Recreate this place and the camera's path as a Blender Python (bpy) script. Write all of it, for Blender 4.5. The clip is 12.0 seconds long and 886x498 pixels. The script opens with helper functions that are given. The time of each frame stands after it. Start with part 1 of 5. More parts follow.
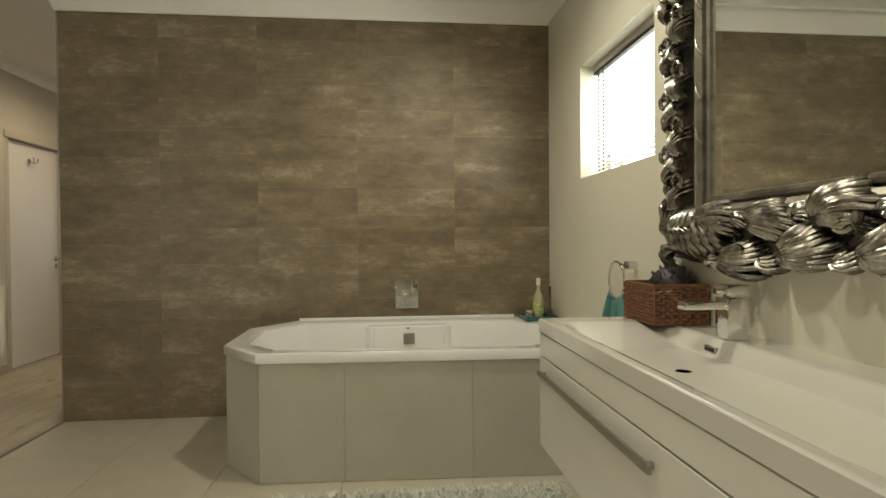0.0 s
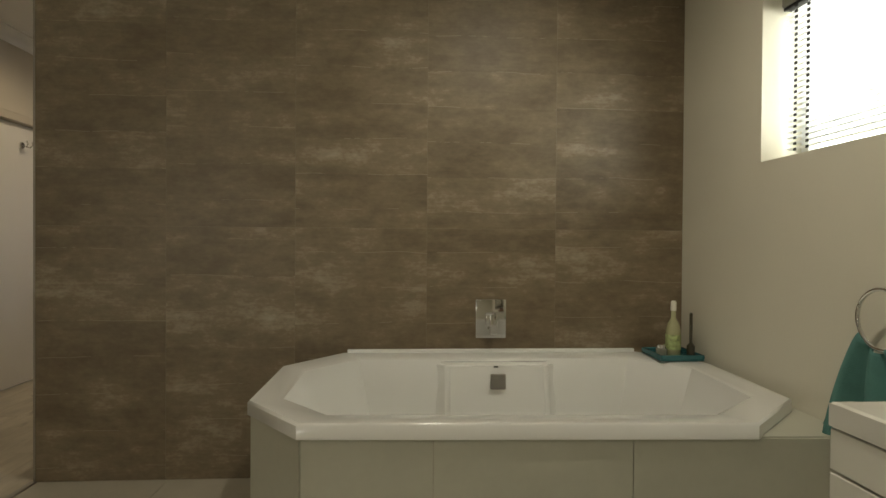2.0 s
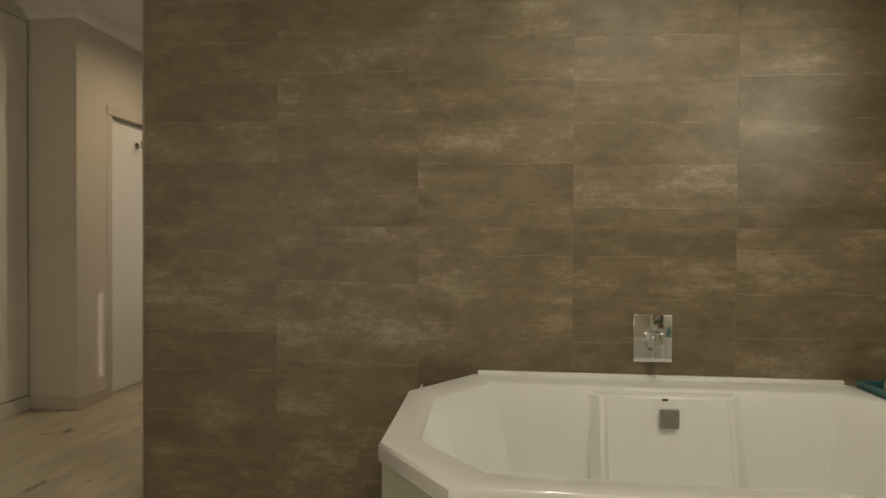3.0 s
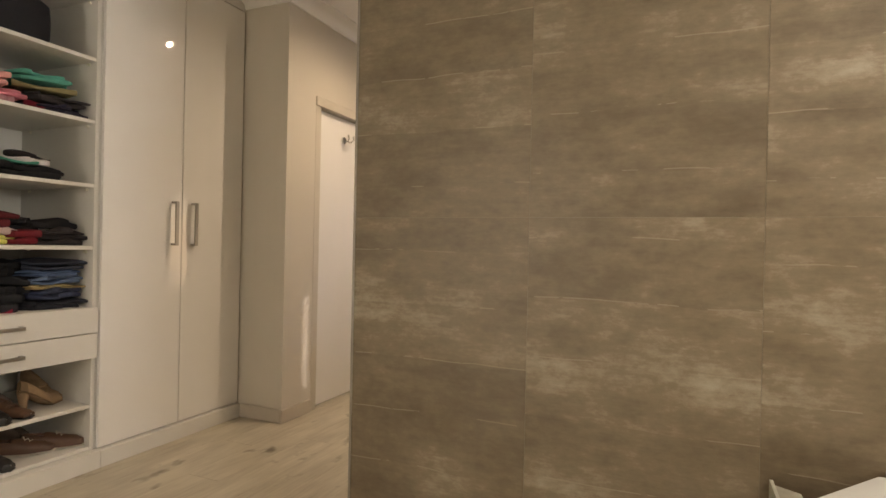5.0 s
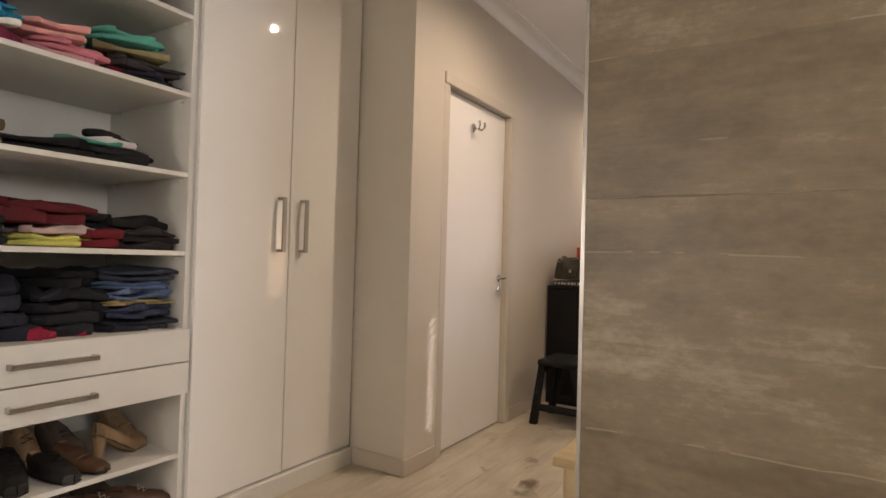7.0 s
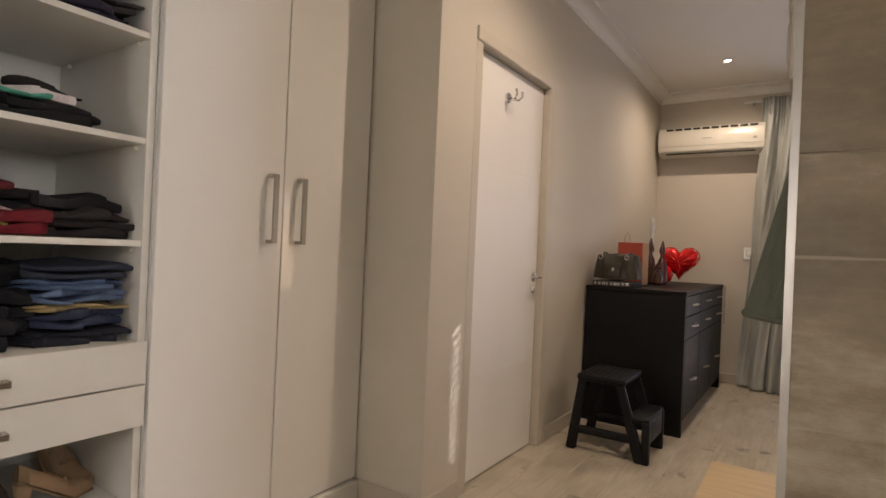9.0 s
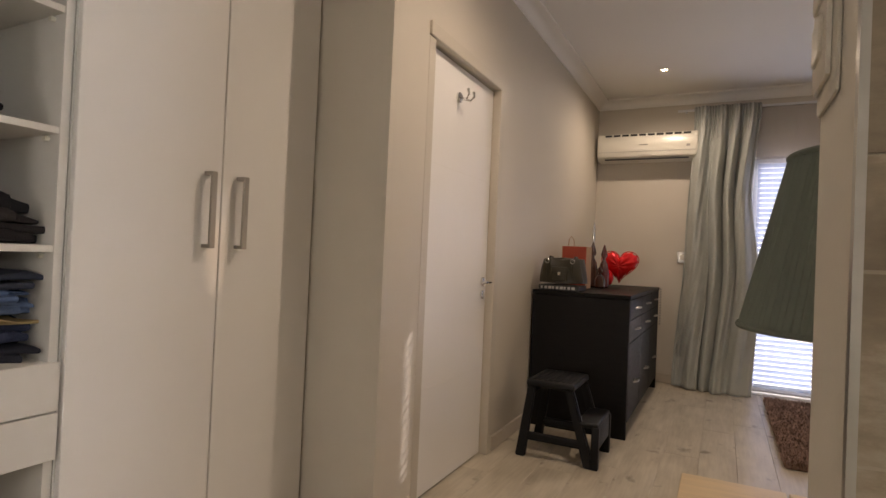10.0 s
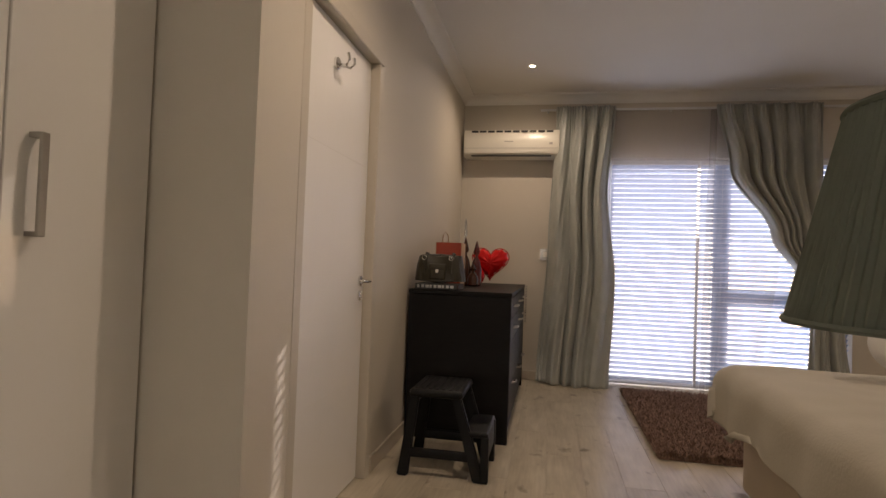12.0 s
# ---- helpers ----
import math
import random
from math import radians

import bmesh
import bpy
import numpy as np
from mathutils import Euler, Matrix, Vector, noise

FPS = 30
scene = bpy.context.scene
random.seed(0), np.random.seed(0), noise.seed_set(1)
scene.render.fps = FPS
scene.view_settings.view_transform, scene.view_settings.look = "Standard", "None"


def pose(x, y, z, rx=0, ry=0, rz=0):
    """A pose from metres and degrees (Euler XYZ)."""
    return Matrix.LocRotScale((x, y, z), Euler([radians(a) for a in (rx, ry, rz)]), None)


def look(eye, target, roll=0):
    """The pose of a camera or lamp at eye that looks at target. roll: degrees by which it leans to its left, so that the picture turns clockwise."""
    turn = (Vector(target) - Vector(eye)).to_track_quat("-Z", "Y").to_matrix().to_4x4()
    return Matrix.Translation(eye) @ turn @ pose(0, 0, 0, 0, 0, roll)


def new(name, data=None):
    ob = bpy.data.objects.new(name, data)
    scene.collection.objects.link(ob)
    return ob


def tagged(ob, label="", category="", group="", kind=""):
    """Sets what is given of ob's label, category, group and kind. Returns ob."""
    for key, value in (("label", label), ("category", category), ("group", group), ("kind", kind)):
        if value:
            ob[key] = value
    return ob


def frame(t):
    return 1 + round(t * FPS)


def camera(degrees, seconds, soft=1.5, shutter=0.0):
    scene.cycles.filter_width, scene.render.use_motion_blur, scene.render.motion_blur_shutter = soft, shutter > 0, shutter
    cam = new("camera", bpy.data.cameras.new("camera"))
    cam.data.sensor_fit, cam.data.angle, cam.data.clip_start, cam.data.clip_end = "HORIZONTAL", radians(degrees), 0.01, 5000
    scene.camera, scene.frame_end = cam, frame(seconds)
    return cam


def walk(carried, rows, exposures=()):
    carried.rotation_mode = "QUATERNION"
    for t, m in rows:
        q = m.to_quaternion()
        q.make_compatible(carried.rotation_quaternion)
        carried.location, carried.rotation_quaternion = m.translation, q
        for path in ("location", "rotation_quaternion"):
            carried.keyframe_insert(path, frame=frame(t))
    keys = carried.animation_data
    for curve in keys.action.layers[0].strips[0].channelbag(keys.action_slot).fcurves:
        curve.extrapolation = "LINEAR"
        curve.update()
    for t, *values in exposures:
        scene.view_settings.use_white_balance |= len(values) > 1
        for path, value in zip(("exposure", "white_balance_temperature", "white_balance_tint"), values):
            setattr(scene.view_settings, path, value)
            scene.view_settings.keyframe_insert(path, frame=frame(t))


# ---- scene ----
cam = camera(76.8, 12.0)

PATH = [
    (0, (-0.001, -0.08, 1.113), (0.192, 1.911, 1.085), -0.4),
    (0.5, (-0.048, 0.151, 1.118), (0.147, 2.142, 1.092), -0.2),
    (1, (-0.127, 0.38, 1.097), (0.059, 2.371, 1.08), -0.0),
    (1.5, (-0.209, 0.635, 1.128), (-0.044, 2.628, 1.109), 0.2),
    (2, (-0.285, 0.887, 1.134), (-0.165, 2.883, 1.114), 0.4),
    (2.5, (-0.356, 1.111, 1.127), (-0.385, 3.111, 1.112), 0.4),
    (3, (-0.514, 1.31, 1.147), (-0.699, 3.302, 1.12), 0.4),
    (3.5, (-0.643, 1.494, 1.151), (-0.983, 3.465, 1.119), 0.4),
    (5.5, (-1.179, 2.158, 1.097), (-2.079, 3.944, 1.104), 1.5),
    (6, (-1.36, 2.296, 1.089), (-2.329, 4.045, 1.105), 1.6),
    (6.5, (-1.519, 2.413, 1.083), (-2.536, 4.135, 1.109), 1.6),
    (7, (-1.687, 2.522, 1.078), (-2.741, 4.222, 1.116), 1.6),
    (9, (-2.018, 2.941, 1.092), (-3.116, 4.612, 1.098), 2.5),
    (9.5, (-2.11, 2.982, 1.088), (-3.143, 4.694, 1.112), 2.3),
    (10, (-2.142, 3.001, 1.099), (-3.038, 4.789, 1.124), 2.5),
    (10.5, (-2.189, 3.031, 1.085), (-2.904, 4.898, 1.125), 2.4),
    (11, (-2.233, 3.094, 1.088), (-2.809, 5.008, 1.133), 2.1),
    (11.5, (-2.314, 3.213, 1.091), (-2.784, 5.157, 1.134), 2.1),
    (12, (-2.431, 3.294, 1.064), (-2.808, 5.258, 1.116), 2.1),
]
walk(cam, [(t, look(eye, target, roll)) for t, eye, target, roll in PATH],
     [(0, 0.3, 6900, 5), (1, 0.08, 6900, 5), (2, -0.22, 6900, 7), (3, 0.1, 7100, 9), (4.5, 0.85, 7100, 16), (6, 1.18, 6850, 19), (7, 1.12, 6500, 21), (9, 0.98, 6350, 21), (10.5, 0.75, 6450, 21), (12, 0.52, 6600, 21)])

# ---- world, sun, window light ----
world = bpy.data.worlds.new("world")
scene.world = world
world.use_nodes = True
wn = world.node_tree
sky = wn.nodes.new("ShaderNodeTexSky")
sky.sky_type, sky.sun_disc = "NISHITA", False
sky.sun_elevation, sky.sun_rotation = radians(16), radians(30)
wn.links.new(sky.outputs[0], wn.nodes["Background"].inputs[0])
wn.nodes["Background"].inputs[1].default_value = 0.1


def lamp(name, kind, energy, color, m, **kw):
    data = bpy.data.lights.new(name, kind)
    data.energy, data.color = energy, color
    for k, v in kw.items():
        if k == "size":
            data.shape, data.size, data.size_y = "RECTANGLE", v[0], v[1]
        elif k == "angle":
            data.angle = v
        elif k == "spot":
            data.spot_size, data.spot_blend, data.shadow_soft_size = v
    ob = new(name, data)
    ob.matrix_world = m
    return ob


lamp("sun", "SUN", 5.0, (1, 0.93, 0.82), look((0, 0, 0), (-0.588, -1, -0.33)), angle=radians(0.3))
# daylight standing in the openings
lamp("bath_window_light", "AREA", 30, (0.97, 1.0, 0.92), look((1.36, 2.55, 1.78), (0, 2.55, 1.78)), size=(1.0, 0.75))
lamp("garden_door_light", "AREA", 23, (0.90, 0.95, 1.0), look((-0.9, 8.93, 1.05), (-0.9, 0, 1.05)), size=(2.2, 2.1))
lamp("side_window_light", "AREA", 2.5, (0.97, 0.97, 1.0), look((1.45, 8.95, 1.15), (1.45, 0, 1.15)), size=(0.7, 1.6))
lamp("south_window_light", "AREA", 10, (1.0, 0.95, 0.82), look((-3.02, -1.85, 1.25), (-3.02, 5, 1.25)), size=(0.32, 0.65))

# ---- materials ----


def srgb(r, g, b):
    f = lambda c: ((c / 255 + 0.055) / 1.055) ** 2.4 if c > 10 else c / 3294
    return (f(r), f(g), f(b), 1)


def mat(name, color, rough=0.5, metal=0.0, var=0.08, scale=6.0, bump=0.0, bscale=60.0, rnd=0.0, coat=0.0, spec=0.5, stretch=(1, 1, 1)):
    """A painted, cloth or plastic surface: colour that varies at two scales, fine relief."""
    m = bpy.data.materials.new(name)
    m.use_nodes = True
    nt = m.node_tree
    b = nt.nodes["Principled BSDF"]
    L = nt.links.new
    co = nt.nodes.new("ShaderNodeTexCoord")
    mp = nt.nodes.new("ShaderNodeMapping")
    mp.inputs["Scale"].default_value = stretch
    L(co.outputs["Object"], mp.inputs[0])
    n1 = nt.nodes.new("ShaderNodeTexNoise")
    n1.inputs["Scale"].default_value, n1.inputs["Detail"].default_value = scale, 6
    n2 = nt.nodes.new("ShaderNodeTexNoise")
    n2.inputs["Scale"].default_value, n2.inputs["Detail"].default_value = bscale, 4
    L(mp.outputs[0], n1.inputs[0]), L(mp.outputs[0], n2.inputs[0])
    add = nt.nodes.new("ShaderNodeMath")
    add.operation = "MULTIPLY_ADD"
    add.inputs[1].default_value = 0.35
    L(n2.outputs[0], add.inputs[0]), L(n1.outputs[0], add.inputs[2])
    ramp = nt.nodes.new("ShaderNodeMapRange")
    ramp.inputs[1].default_value, ramp.inputs[2].default_value = 0.35, 1.0
    ramp.inputs[3].default_value, ramp.inputs[4].default_value = 1 - var, 1 + var
    L(add.outputs[0], ramp.inputs[0])
    val = ramp.outputs[0]
    if rnd:
        oi = nt.nodes.new("ShaderNodeObjectInfo")
        mr = nt.nodes.new("ShaderNodeMapRange")
        mr.inputs[3].default_value, mr.inputs[4].default_value = 1 - rnd, 1 + rnd
        L(oi.outputs["Random"], mr.inputs[0])
        mu = nt.nodes.new("ShaderNodeMath")
        mu.operation = "MULTIPLY"
        L(val, mu.inputs[0]), L(mr.outputs[0], mu.inputs[1])
        val = mu.outputs[0]
    mix = nt.nodes.new("ShaderNodeVectorMath")
    mix.operation = "SCALE"
    mix.inputs[0].default_value = color[:3]
    L(val, mix.inputs["Scale"])
    L(mix.outputs[0], b.inputs["Base Color"])
    rr = nt.nodes.new("ShaderNodeMapRange")
    rr.inputs[3].default_value, rr.inputs[4].default_value = max(0.02, rough * 0.85), min(1, rough * 1.15)
    L(n1.outputs[0], rr.inputs[0]), L(rr.outputs[0], b.inputs["Roughness"])
    b.inputs["Metallic"].default_value = metal
    b.inputs["Specular IOR Level"].default_value = spec
    b.inputs["Coat Weight"].default_value = coat
    b.inputs["Coat Roughness"].default_value = 0.035
    if bump:
        bp = nt.nodes.new("ShaderNodeBump")
        bp.inputs["Strength"].default_value, bp.inputs["Distance"].default_value = bump, 0.004
        L(n2.outputs[0], bp.inputs["Height"]), L(bp.outputs[0], b.inputs["Normal"])
    return m


def mat_board_tile():
    """Brown porcelain printed with weathered shuttering boards, a shift of its own for each tile."""
    m = bpy.data.materials.new("board_print_tile")
    m.use_nodes = True
    nt = m.node_tree
    b, L, N = nt.nodes["Principled BSDF"], nt.links.new, nt.nodes.new
    geo, oi = N("ShaderNodeNewGeometry"), N("ShaderNodeObjectInfo")
    off = N("ShaderNodeVectorMath")
    off.operation = "SCALE"
    off.inputs[0].default_value = (37.0, 0.0, 53.0)
    L(oi.outputs["Random"], off.inputs["Scale"])
    pos = N("ShaderNodeVectorMath")
    L(geo.outputs["Position"], pos.inputs[0]), L(off.outputs[0], pos.inputs[1])
    # slight waviness of the boards
    wob = N("ShaderNodeTexNoise")
    wob.inputs["Scale"].default_value = 3.0
    L(pos.outputs[0], wob.inputs[0])
    sep = N("ShaderNodeSeparateXYZ")
    L(pos.outputs[0], sep.inputs[0])
    wz = N("ShaderNodeMath")
    wz.operation = "MULTIPLY_ADD"
    wz.inputs[1].default_value = 0.035
    L(wob.outputs[0], wz.inputs[0]), L(sep.outputs["Z"], wz.inputs[2])
    dz = N("ShaderNodeMath")
    dz.operation = "DIVIDE"
    dz.inputs[1].default_value = 0.172
    L(wz.outputs[0], dz.inputs[0])
    fl, fr = N("ShaderNodeMath"), N("ShaderNodeMath")
    fl.operation, fr.operation = "FLOOR", "FRACT"
    L(dz.outputs[0], fl.inputs[0]), L(dz.outputs[0], fr.inputs[0])
    wn_ = N("ShaderNodeTexWhiteNoise")
    wn_.noise_dimensions = "1D"
    L(fl.outputs[0], wn_.inputs["W"])
    # streaks along the boards
    def streak(sx, sz, detail, rough=0.6):
        mp = N("ShaderNodeMapping")
        mp.inputs["Scale"].default_value = (sx, 1, sz)
        L(pos.outputs[0], mp.inputs[0])
        n = N("ShaderNodeTexNoise")
        n.inputs["Scale"].default_value, n.inputs["Detail"].default_value, n.inputs["Roughness"].default_value = 1, detail, rough
        L(mp.outputs[0], n.inputs[0])
        return n.outputs[0]
    s1, s2, s3, s4 = streak(1.6, 9, 5), streak(9, 85, 5, 0.7), streak(4.0, 7.5, 8, 0.66), streak(20, 34, 7, 0.7)
    def ma(op, a, c=None, k=None):
        n = N("ShaderNodeMath")
        n.operation = op
        L(a, n.inputs[0])
        if c is not None:
            L(c, n.inputs[1])
        if k is not None:
            n.inputs[1].default_value = k
        return n.outputs[0]
    v = ma("ADD", ma("MULTIPLY", s1, k=0.32), ma("MULTIPLY", s2, k=0.13))
    v = ma("ADD", v, ma("MULTIPLY", s3, k=0.53))
    v = ma("ADD", v, ma("MULTIPLY", s4, k=0.30))
    v = ma("ADD", v, ma("MULTIPLY", wn_.outputs["Value"], k=0.09))
    ramp = N("ShaderNodeValToRGB")
    e = ramp.color_ramp.elements
    e[0].position, e[0].color = 0.47, (0.100, 0.073, 0.044, 1)
    e[1].position, e[1].color = 0.90, (0.39, 0.335, 0.25, 1)
    for p, c in ((0.62, (0.155, 0.116, 0.072, 1)), (0.74, (0.212, 0.163, 0.105, 1))):
        x = e.new(p)
        x.color = c
    L(v, ramp.inputs[0])
    # faint broken lines between boards
    edge = ma("LESS_THAN", fr.outputs[0], k=0.02)
    edge = ma("MULTIPLY", edge, ma("GREATER_THAN", streak(4, 14, 4), k=0.52))
    mixl = N("ShaderNodeMix")
    mixl.data_type = "RGBA"
    L(ma("MULTIPLY", edge, k=0.5), mixl.inputs[0])
    L(ramp.outputs[0], mixl.inputs[6])
    mixl.inputs[7].default_value = (0.34, 0.29, 0.215, 1)
    L(mixl.outputs[2], b.inputs["Base Color"])
    rr = N("ShaderNodeMapRange")
    rr.inputs[1].default_value, rr.inputs[2].default_value = 0.1, 0.9
    rr.inputs[3].default_value, rr.inputs[4].default_value = 0.36, 0.48
    L(s3, rr.inputs[0]), L(rr.outputs[0], b.inputs["Roughness"])
    b.inputs["Specular IOR Level"].default_value = 0.5
    bp = N("ShaderNodeBump")
    bp.inputs["Strength"].default_value, bp.inputs["Distance"].default_value = 0.3, 0.0025
    L(ma("ADD", ma("ADD", s2, s4), edge), bp.inputs["Height"]), L(bp.outputs[0], b.inputs["Normal"])
    return m


def mat_laminate():
    """Pale lime-washed oak boards with grain along y and dark knots."""
    m = bpy.data.materials.new("laminate")
    m.use_nodes = True
    nt = m.node_tree
    b, L, N = nt.nodes["Principled BSDF"], nt.links.new, nt.nodes.new
    geo, oi = N("ShaderNodeNewGeometry"), N("ShaderNodeObjectInfo")
    off = N("ShaderNodeVectorMath")
    off.operation = "SCALE"
    off.inputs[0].default_value = (13.0, 29.0, 7.0)
    L(oi.outputs["Random"], off.inputs["Scale"])
    pos = N("ShaderNodeVectorMath")
    L(geo.outputs["Position"], pos.inputs[0]), L(off.outputs[0], pos.inputs[1])
    def nz(sx, sy, d):
        mp = N("ShaderNodeMapping")
        mp.inputs["Scale"].default_value = (sx, sy, 1)
        L(pos.outputs[0], mp.inputs[0])
        n = N("ShaderNodeTexNoise")
        n.inputs["Scale"].default_value, n.inputs["Detail"].default_value = 1, d
        L(mp.outputs[0], n.inputs[0])
        return n.outputs[0]
    grain, blot, knot = nz(70, 5, 6), nz(9, 3, 5), nz(6.5, 4.5, 3)
    ramp = N("ShaderNodeValToRGB")
    e = ramp.color_ramp.elements
    e[0].position, e[0].color = 0.3, (0.36, 0.31, 0.235, 1)
    e[1].position, e[1].color = 0.7, (0.60, 0.54, 0.43, 1)
    add = N("ShaderNodeMath")
    add.operation = "MULTIPLY_ADD"
    add.inputs[1].default_value = 0.35
    sub = N("ShaderNodeMath")
    sub.operation = "MULTIPLY_ADD"
    sub.inputs[1].default_value, sub.inputs[2].default_value = 0.65, 0.0
    L(blot, sub.inputs[0]), L(grain, add.inputs[0]), L(sub.outputs[0], add.inputs[2])
    L(add.outputs[0], ramp.inputs[0])
    kr = N("ShaderNodeMapRange")
    kr.inputs[1].default_value, kr.inputs[2].default_value = 0.615, 0.72
    L(knot, kr.inputs[0])
    mx = N("ShaderNodeMix")
    mx.data_type = "RGBA"
    L(kr.outputs[0], mx.inputs[0]), L(ramp.outputs[0], mx.inputs[6])
    mx.inputs[7].default_value = (0.13, 0.095, 0.06, 1)
    L(mx.outputs[2], b.inputs["Base Color"])
    b.inputs["Roughness"].default_value = 0.36
    bp = N("ShaderNodeBump")
    bp.inputs["Strength"].default_value, bp.inputs["Distance"].default_value = 0.12, 0.002
    L(grain, bp.inputs["Height"]), L(bp.outputs[0], b.inputs["Normal"])
    return m


def mat_thin(name, color, through_it, clear=0.0):
    """Thin cloth or slats: diffuse mixed with light that shines through, and holes between the threads."""
    m = bpy.data.materials.new(name)
    m.use_nodes = True
    nt = m.node_tree
    L, N = nt.links.new, nt.nodes.new
    out = nt.nodes["Material Output"]
    nt.nodes.remove(nt.nodes["Principled BSDF"])
    d, t, s = N("ShaderNodeBsdfDiffuse"), N("ShaderNodeBsdfTranslucent"), N("ShaderNodeMixShader")
    co, n = N("ShaderNodeTexCoord"), N("ShaderNodeTexNoise")
    n.inputs["Scale"].default_value, n.inputs["Detail"].default_value = 14, 6
    L(co.outputs["Object"], n.inputs[0])
    mr, sc = N("ShaderNodeMapRange"), N("ShaderNodeVectorMath")
    mr.inputs[3].default_value, mr.inputs[4].default_value = 0.85, 1.12
    L(n.outputs[0], mr.inputs[0])
    sc.operation = "SCALE"
    sc.inputs[0].default_value = color[:3]
    L(mr.outputs[0], sc.inputs["Scale"])
    L(sc.outputs[0], d.inputs[0]), L(sc.outputs[0], t.inputs[0])
    s.inputs[0].default_value = through_it
    L(d.outputs[0], s.inputs[1]), L(t.outputs[0], s.inputs[2])
    last = s
    if clear:
        tr, s2 = N("ShaderNodeBsdfTransparent"), N("ShaderNodeMixShader")
        s2.inputs[0].default_value = clear
        L(s.outputs[0], s2.inputs[1]), L(tr.outputs[0], s2.inputs[2])
        last = s2
    L(last.outputs[0], out.inputs[0])
    return m


def mat_emit(name, color, strength):
    m = bpy.data.materials.new(name)
    m.use_nodes = True
    b = m.node_tree.nodes["Principled BSDF"]
    b.inputs["Base Color"].default_value = color
    b.inputs["Emission Color"].default_value = color
    b.inputs["Emission Strength"].default_value = strength
    return m


def mat_glass(name, color=(1, 1, 1, 1), rough=0.0):
    m = bpy.data.materials.new(name)
    m.use_nodes = True
    b = m.node_tree.nodes["Principled BSDF"]
    b.inputs["Base Color"].default_value = color
    b.inputs["Transmission Weight"].default_value, b.inputs["Roughness"].default_value, b.inputs["IOR"].default_value = 1, rough, 1.45
    return m


M_WALL = mat("wall_paint", (0.60, 0.55, 0.47), 0.55, var=0.03, scale=2.5, bump=0.15, bscale=130)
M_BATHWALL = mat("bath_wall_paint", (0.68, 0.65, 0.55), 0.42, var=0.03, scale=2.5, bump=0.12, bscale=130)
M_CEIL = mat("ceiling_paint", (0.78, 0.76, 0.72), 0.7, var=0.02, scale=2, bump=0.1, bscale=150)
M_CORNICE = mat("cornice_paint", (0.80, 0.78, 0.73), 0.5, var=0.02)
M_SKIRT = mat("skirting_enamel", (0.52, 0.46, 0.38), 0.5, var=0.05)
M_GROUT = mat("grout", (0.24, 0.20, 0.145), 0.85, var=0.1, scale=30)
M_LGROUT = mat("pale_grout", (0.42, 0.39, 0.32), 0.85, var=0.1, scale=30)
M_BTILE = mat_board_tile()
M_FTILE = mat("cream_floor_tile", (0.53, 0.485, 0.40), 0.3, var=0.09, scale=5, bump=0.03, bscale=40, rnd=0.03)
M_PTILE = mat("bath_panel_tile", (0.50, 0.495, 0.415), 0.3, var=0.07, scale=4, bump=0.03, bscale=40, rnd=0.05)
M_LAM = mat_laminate()
M_GLOSS = mat("gloss_white_board", (0.83, 0.81, 0.78), 0.4, var=0.015, scale=3, coat=0.7, spec=0.3)
M_MEL = mat("white_melamine", (0.72, 0.70, 0.66), 0.38, var=0.02, scale=8)
M_VAN = mat("white_lacquer", (0.78, 0.77, 0.71), 0.2, var=0.015, scale=4, coat=0.4)
M_BASIN = mat("cast_basin", (0.70, 0.69, 0.64), 0.1, var=0.01, scale=3, coat=0.8)
M_ACRYL = mat("white_acrylic", (0.82, 0.82, 0.80), 0.13, var=0.012, scale=4, coat=0.6)
M_CHROME = mat("chrome", (0.78, 0.78, 0.77), 0.09, 1.0, var=0.03, scale=20)
M_STEEL = mat("brushed_steel", (0.42, 0.40, 0.37), 0.33, 1.0, var=0.06, scale=30, stretch=(1, 8, 1))
M_SILVER = mat("antique_silver", (0.31, 0.295, 0.265), 0.24, 1.0, var=0.75, scale=26, bump=0.35, bscale=90)
M_SILVERD = mat("silver_moulding", (0.27, 0.255, 0.22), 0.42, 0.9, var=0.45, scale=18, bump=0.3, bscale=80)
M_MIRROR = mat("mirror_silvering", (0.86, 0.88, 0.85), 0.02, 1.0, var=0.0)
M_DOOR = mat("door_enamel", (0.82, 0.80, 0.77), 0.38, var=0.02, scale=3, bump=0.05, bscale=50, stretch=(1, 1, 0.2))
M_FRAME = mat("door_frame_enamel", (0.56, 0.51, 0.43), 0.4, var=0.03)
M_DARKWOOD = mat("wenge_veneer", (0.005, 0.004, 0.0035), 0.5, var=0.5, scale=9, bump=0.1, bscale=60, stretch=(1, 1, 6), spec=0.18)
M_BLACKPL = mat("black_plastic", (0.007, 0.007, 0.0075), 0.5, var=0.2, bump=0.2, bscale=200, spec=0.22)
M_PINE = mat("clear_pine", (0.62, 0.47, 0.27), 0.42, var=0.16, scale=5, bump=0.08, bscale=50, stretch=(1, 9, 9))
M_CURTAIN = mat("sage_satin", (0.40, 0.415, 0.385), 0.36, var=0.1, scale=8, bump=0.15, bscale=220)
M_SHEER = mat_thin("sheer_voile", (0.78, 0.74, 0.73), 0.5, clear=0.71)
# white slats; the blue shade of their backlit side is in the colour
M_SLAT = mat_thin("backlit_blue_slat", (0.39, 0.46, 0.61), 0.10)
M_UPVC = mat("white_aluminium", (0.7, 0.71, 0.72), 0.35, var=0.03)
M_PANE = mat_glass("window_glass")
M_SHADE = mat_thin("green_shade_silk", (0.20, 0.222, 0.185), 0.25)
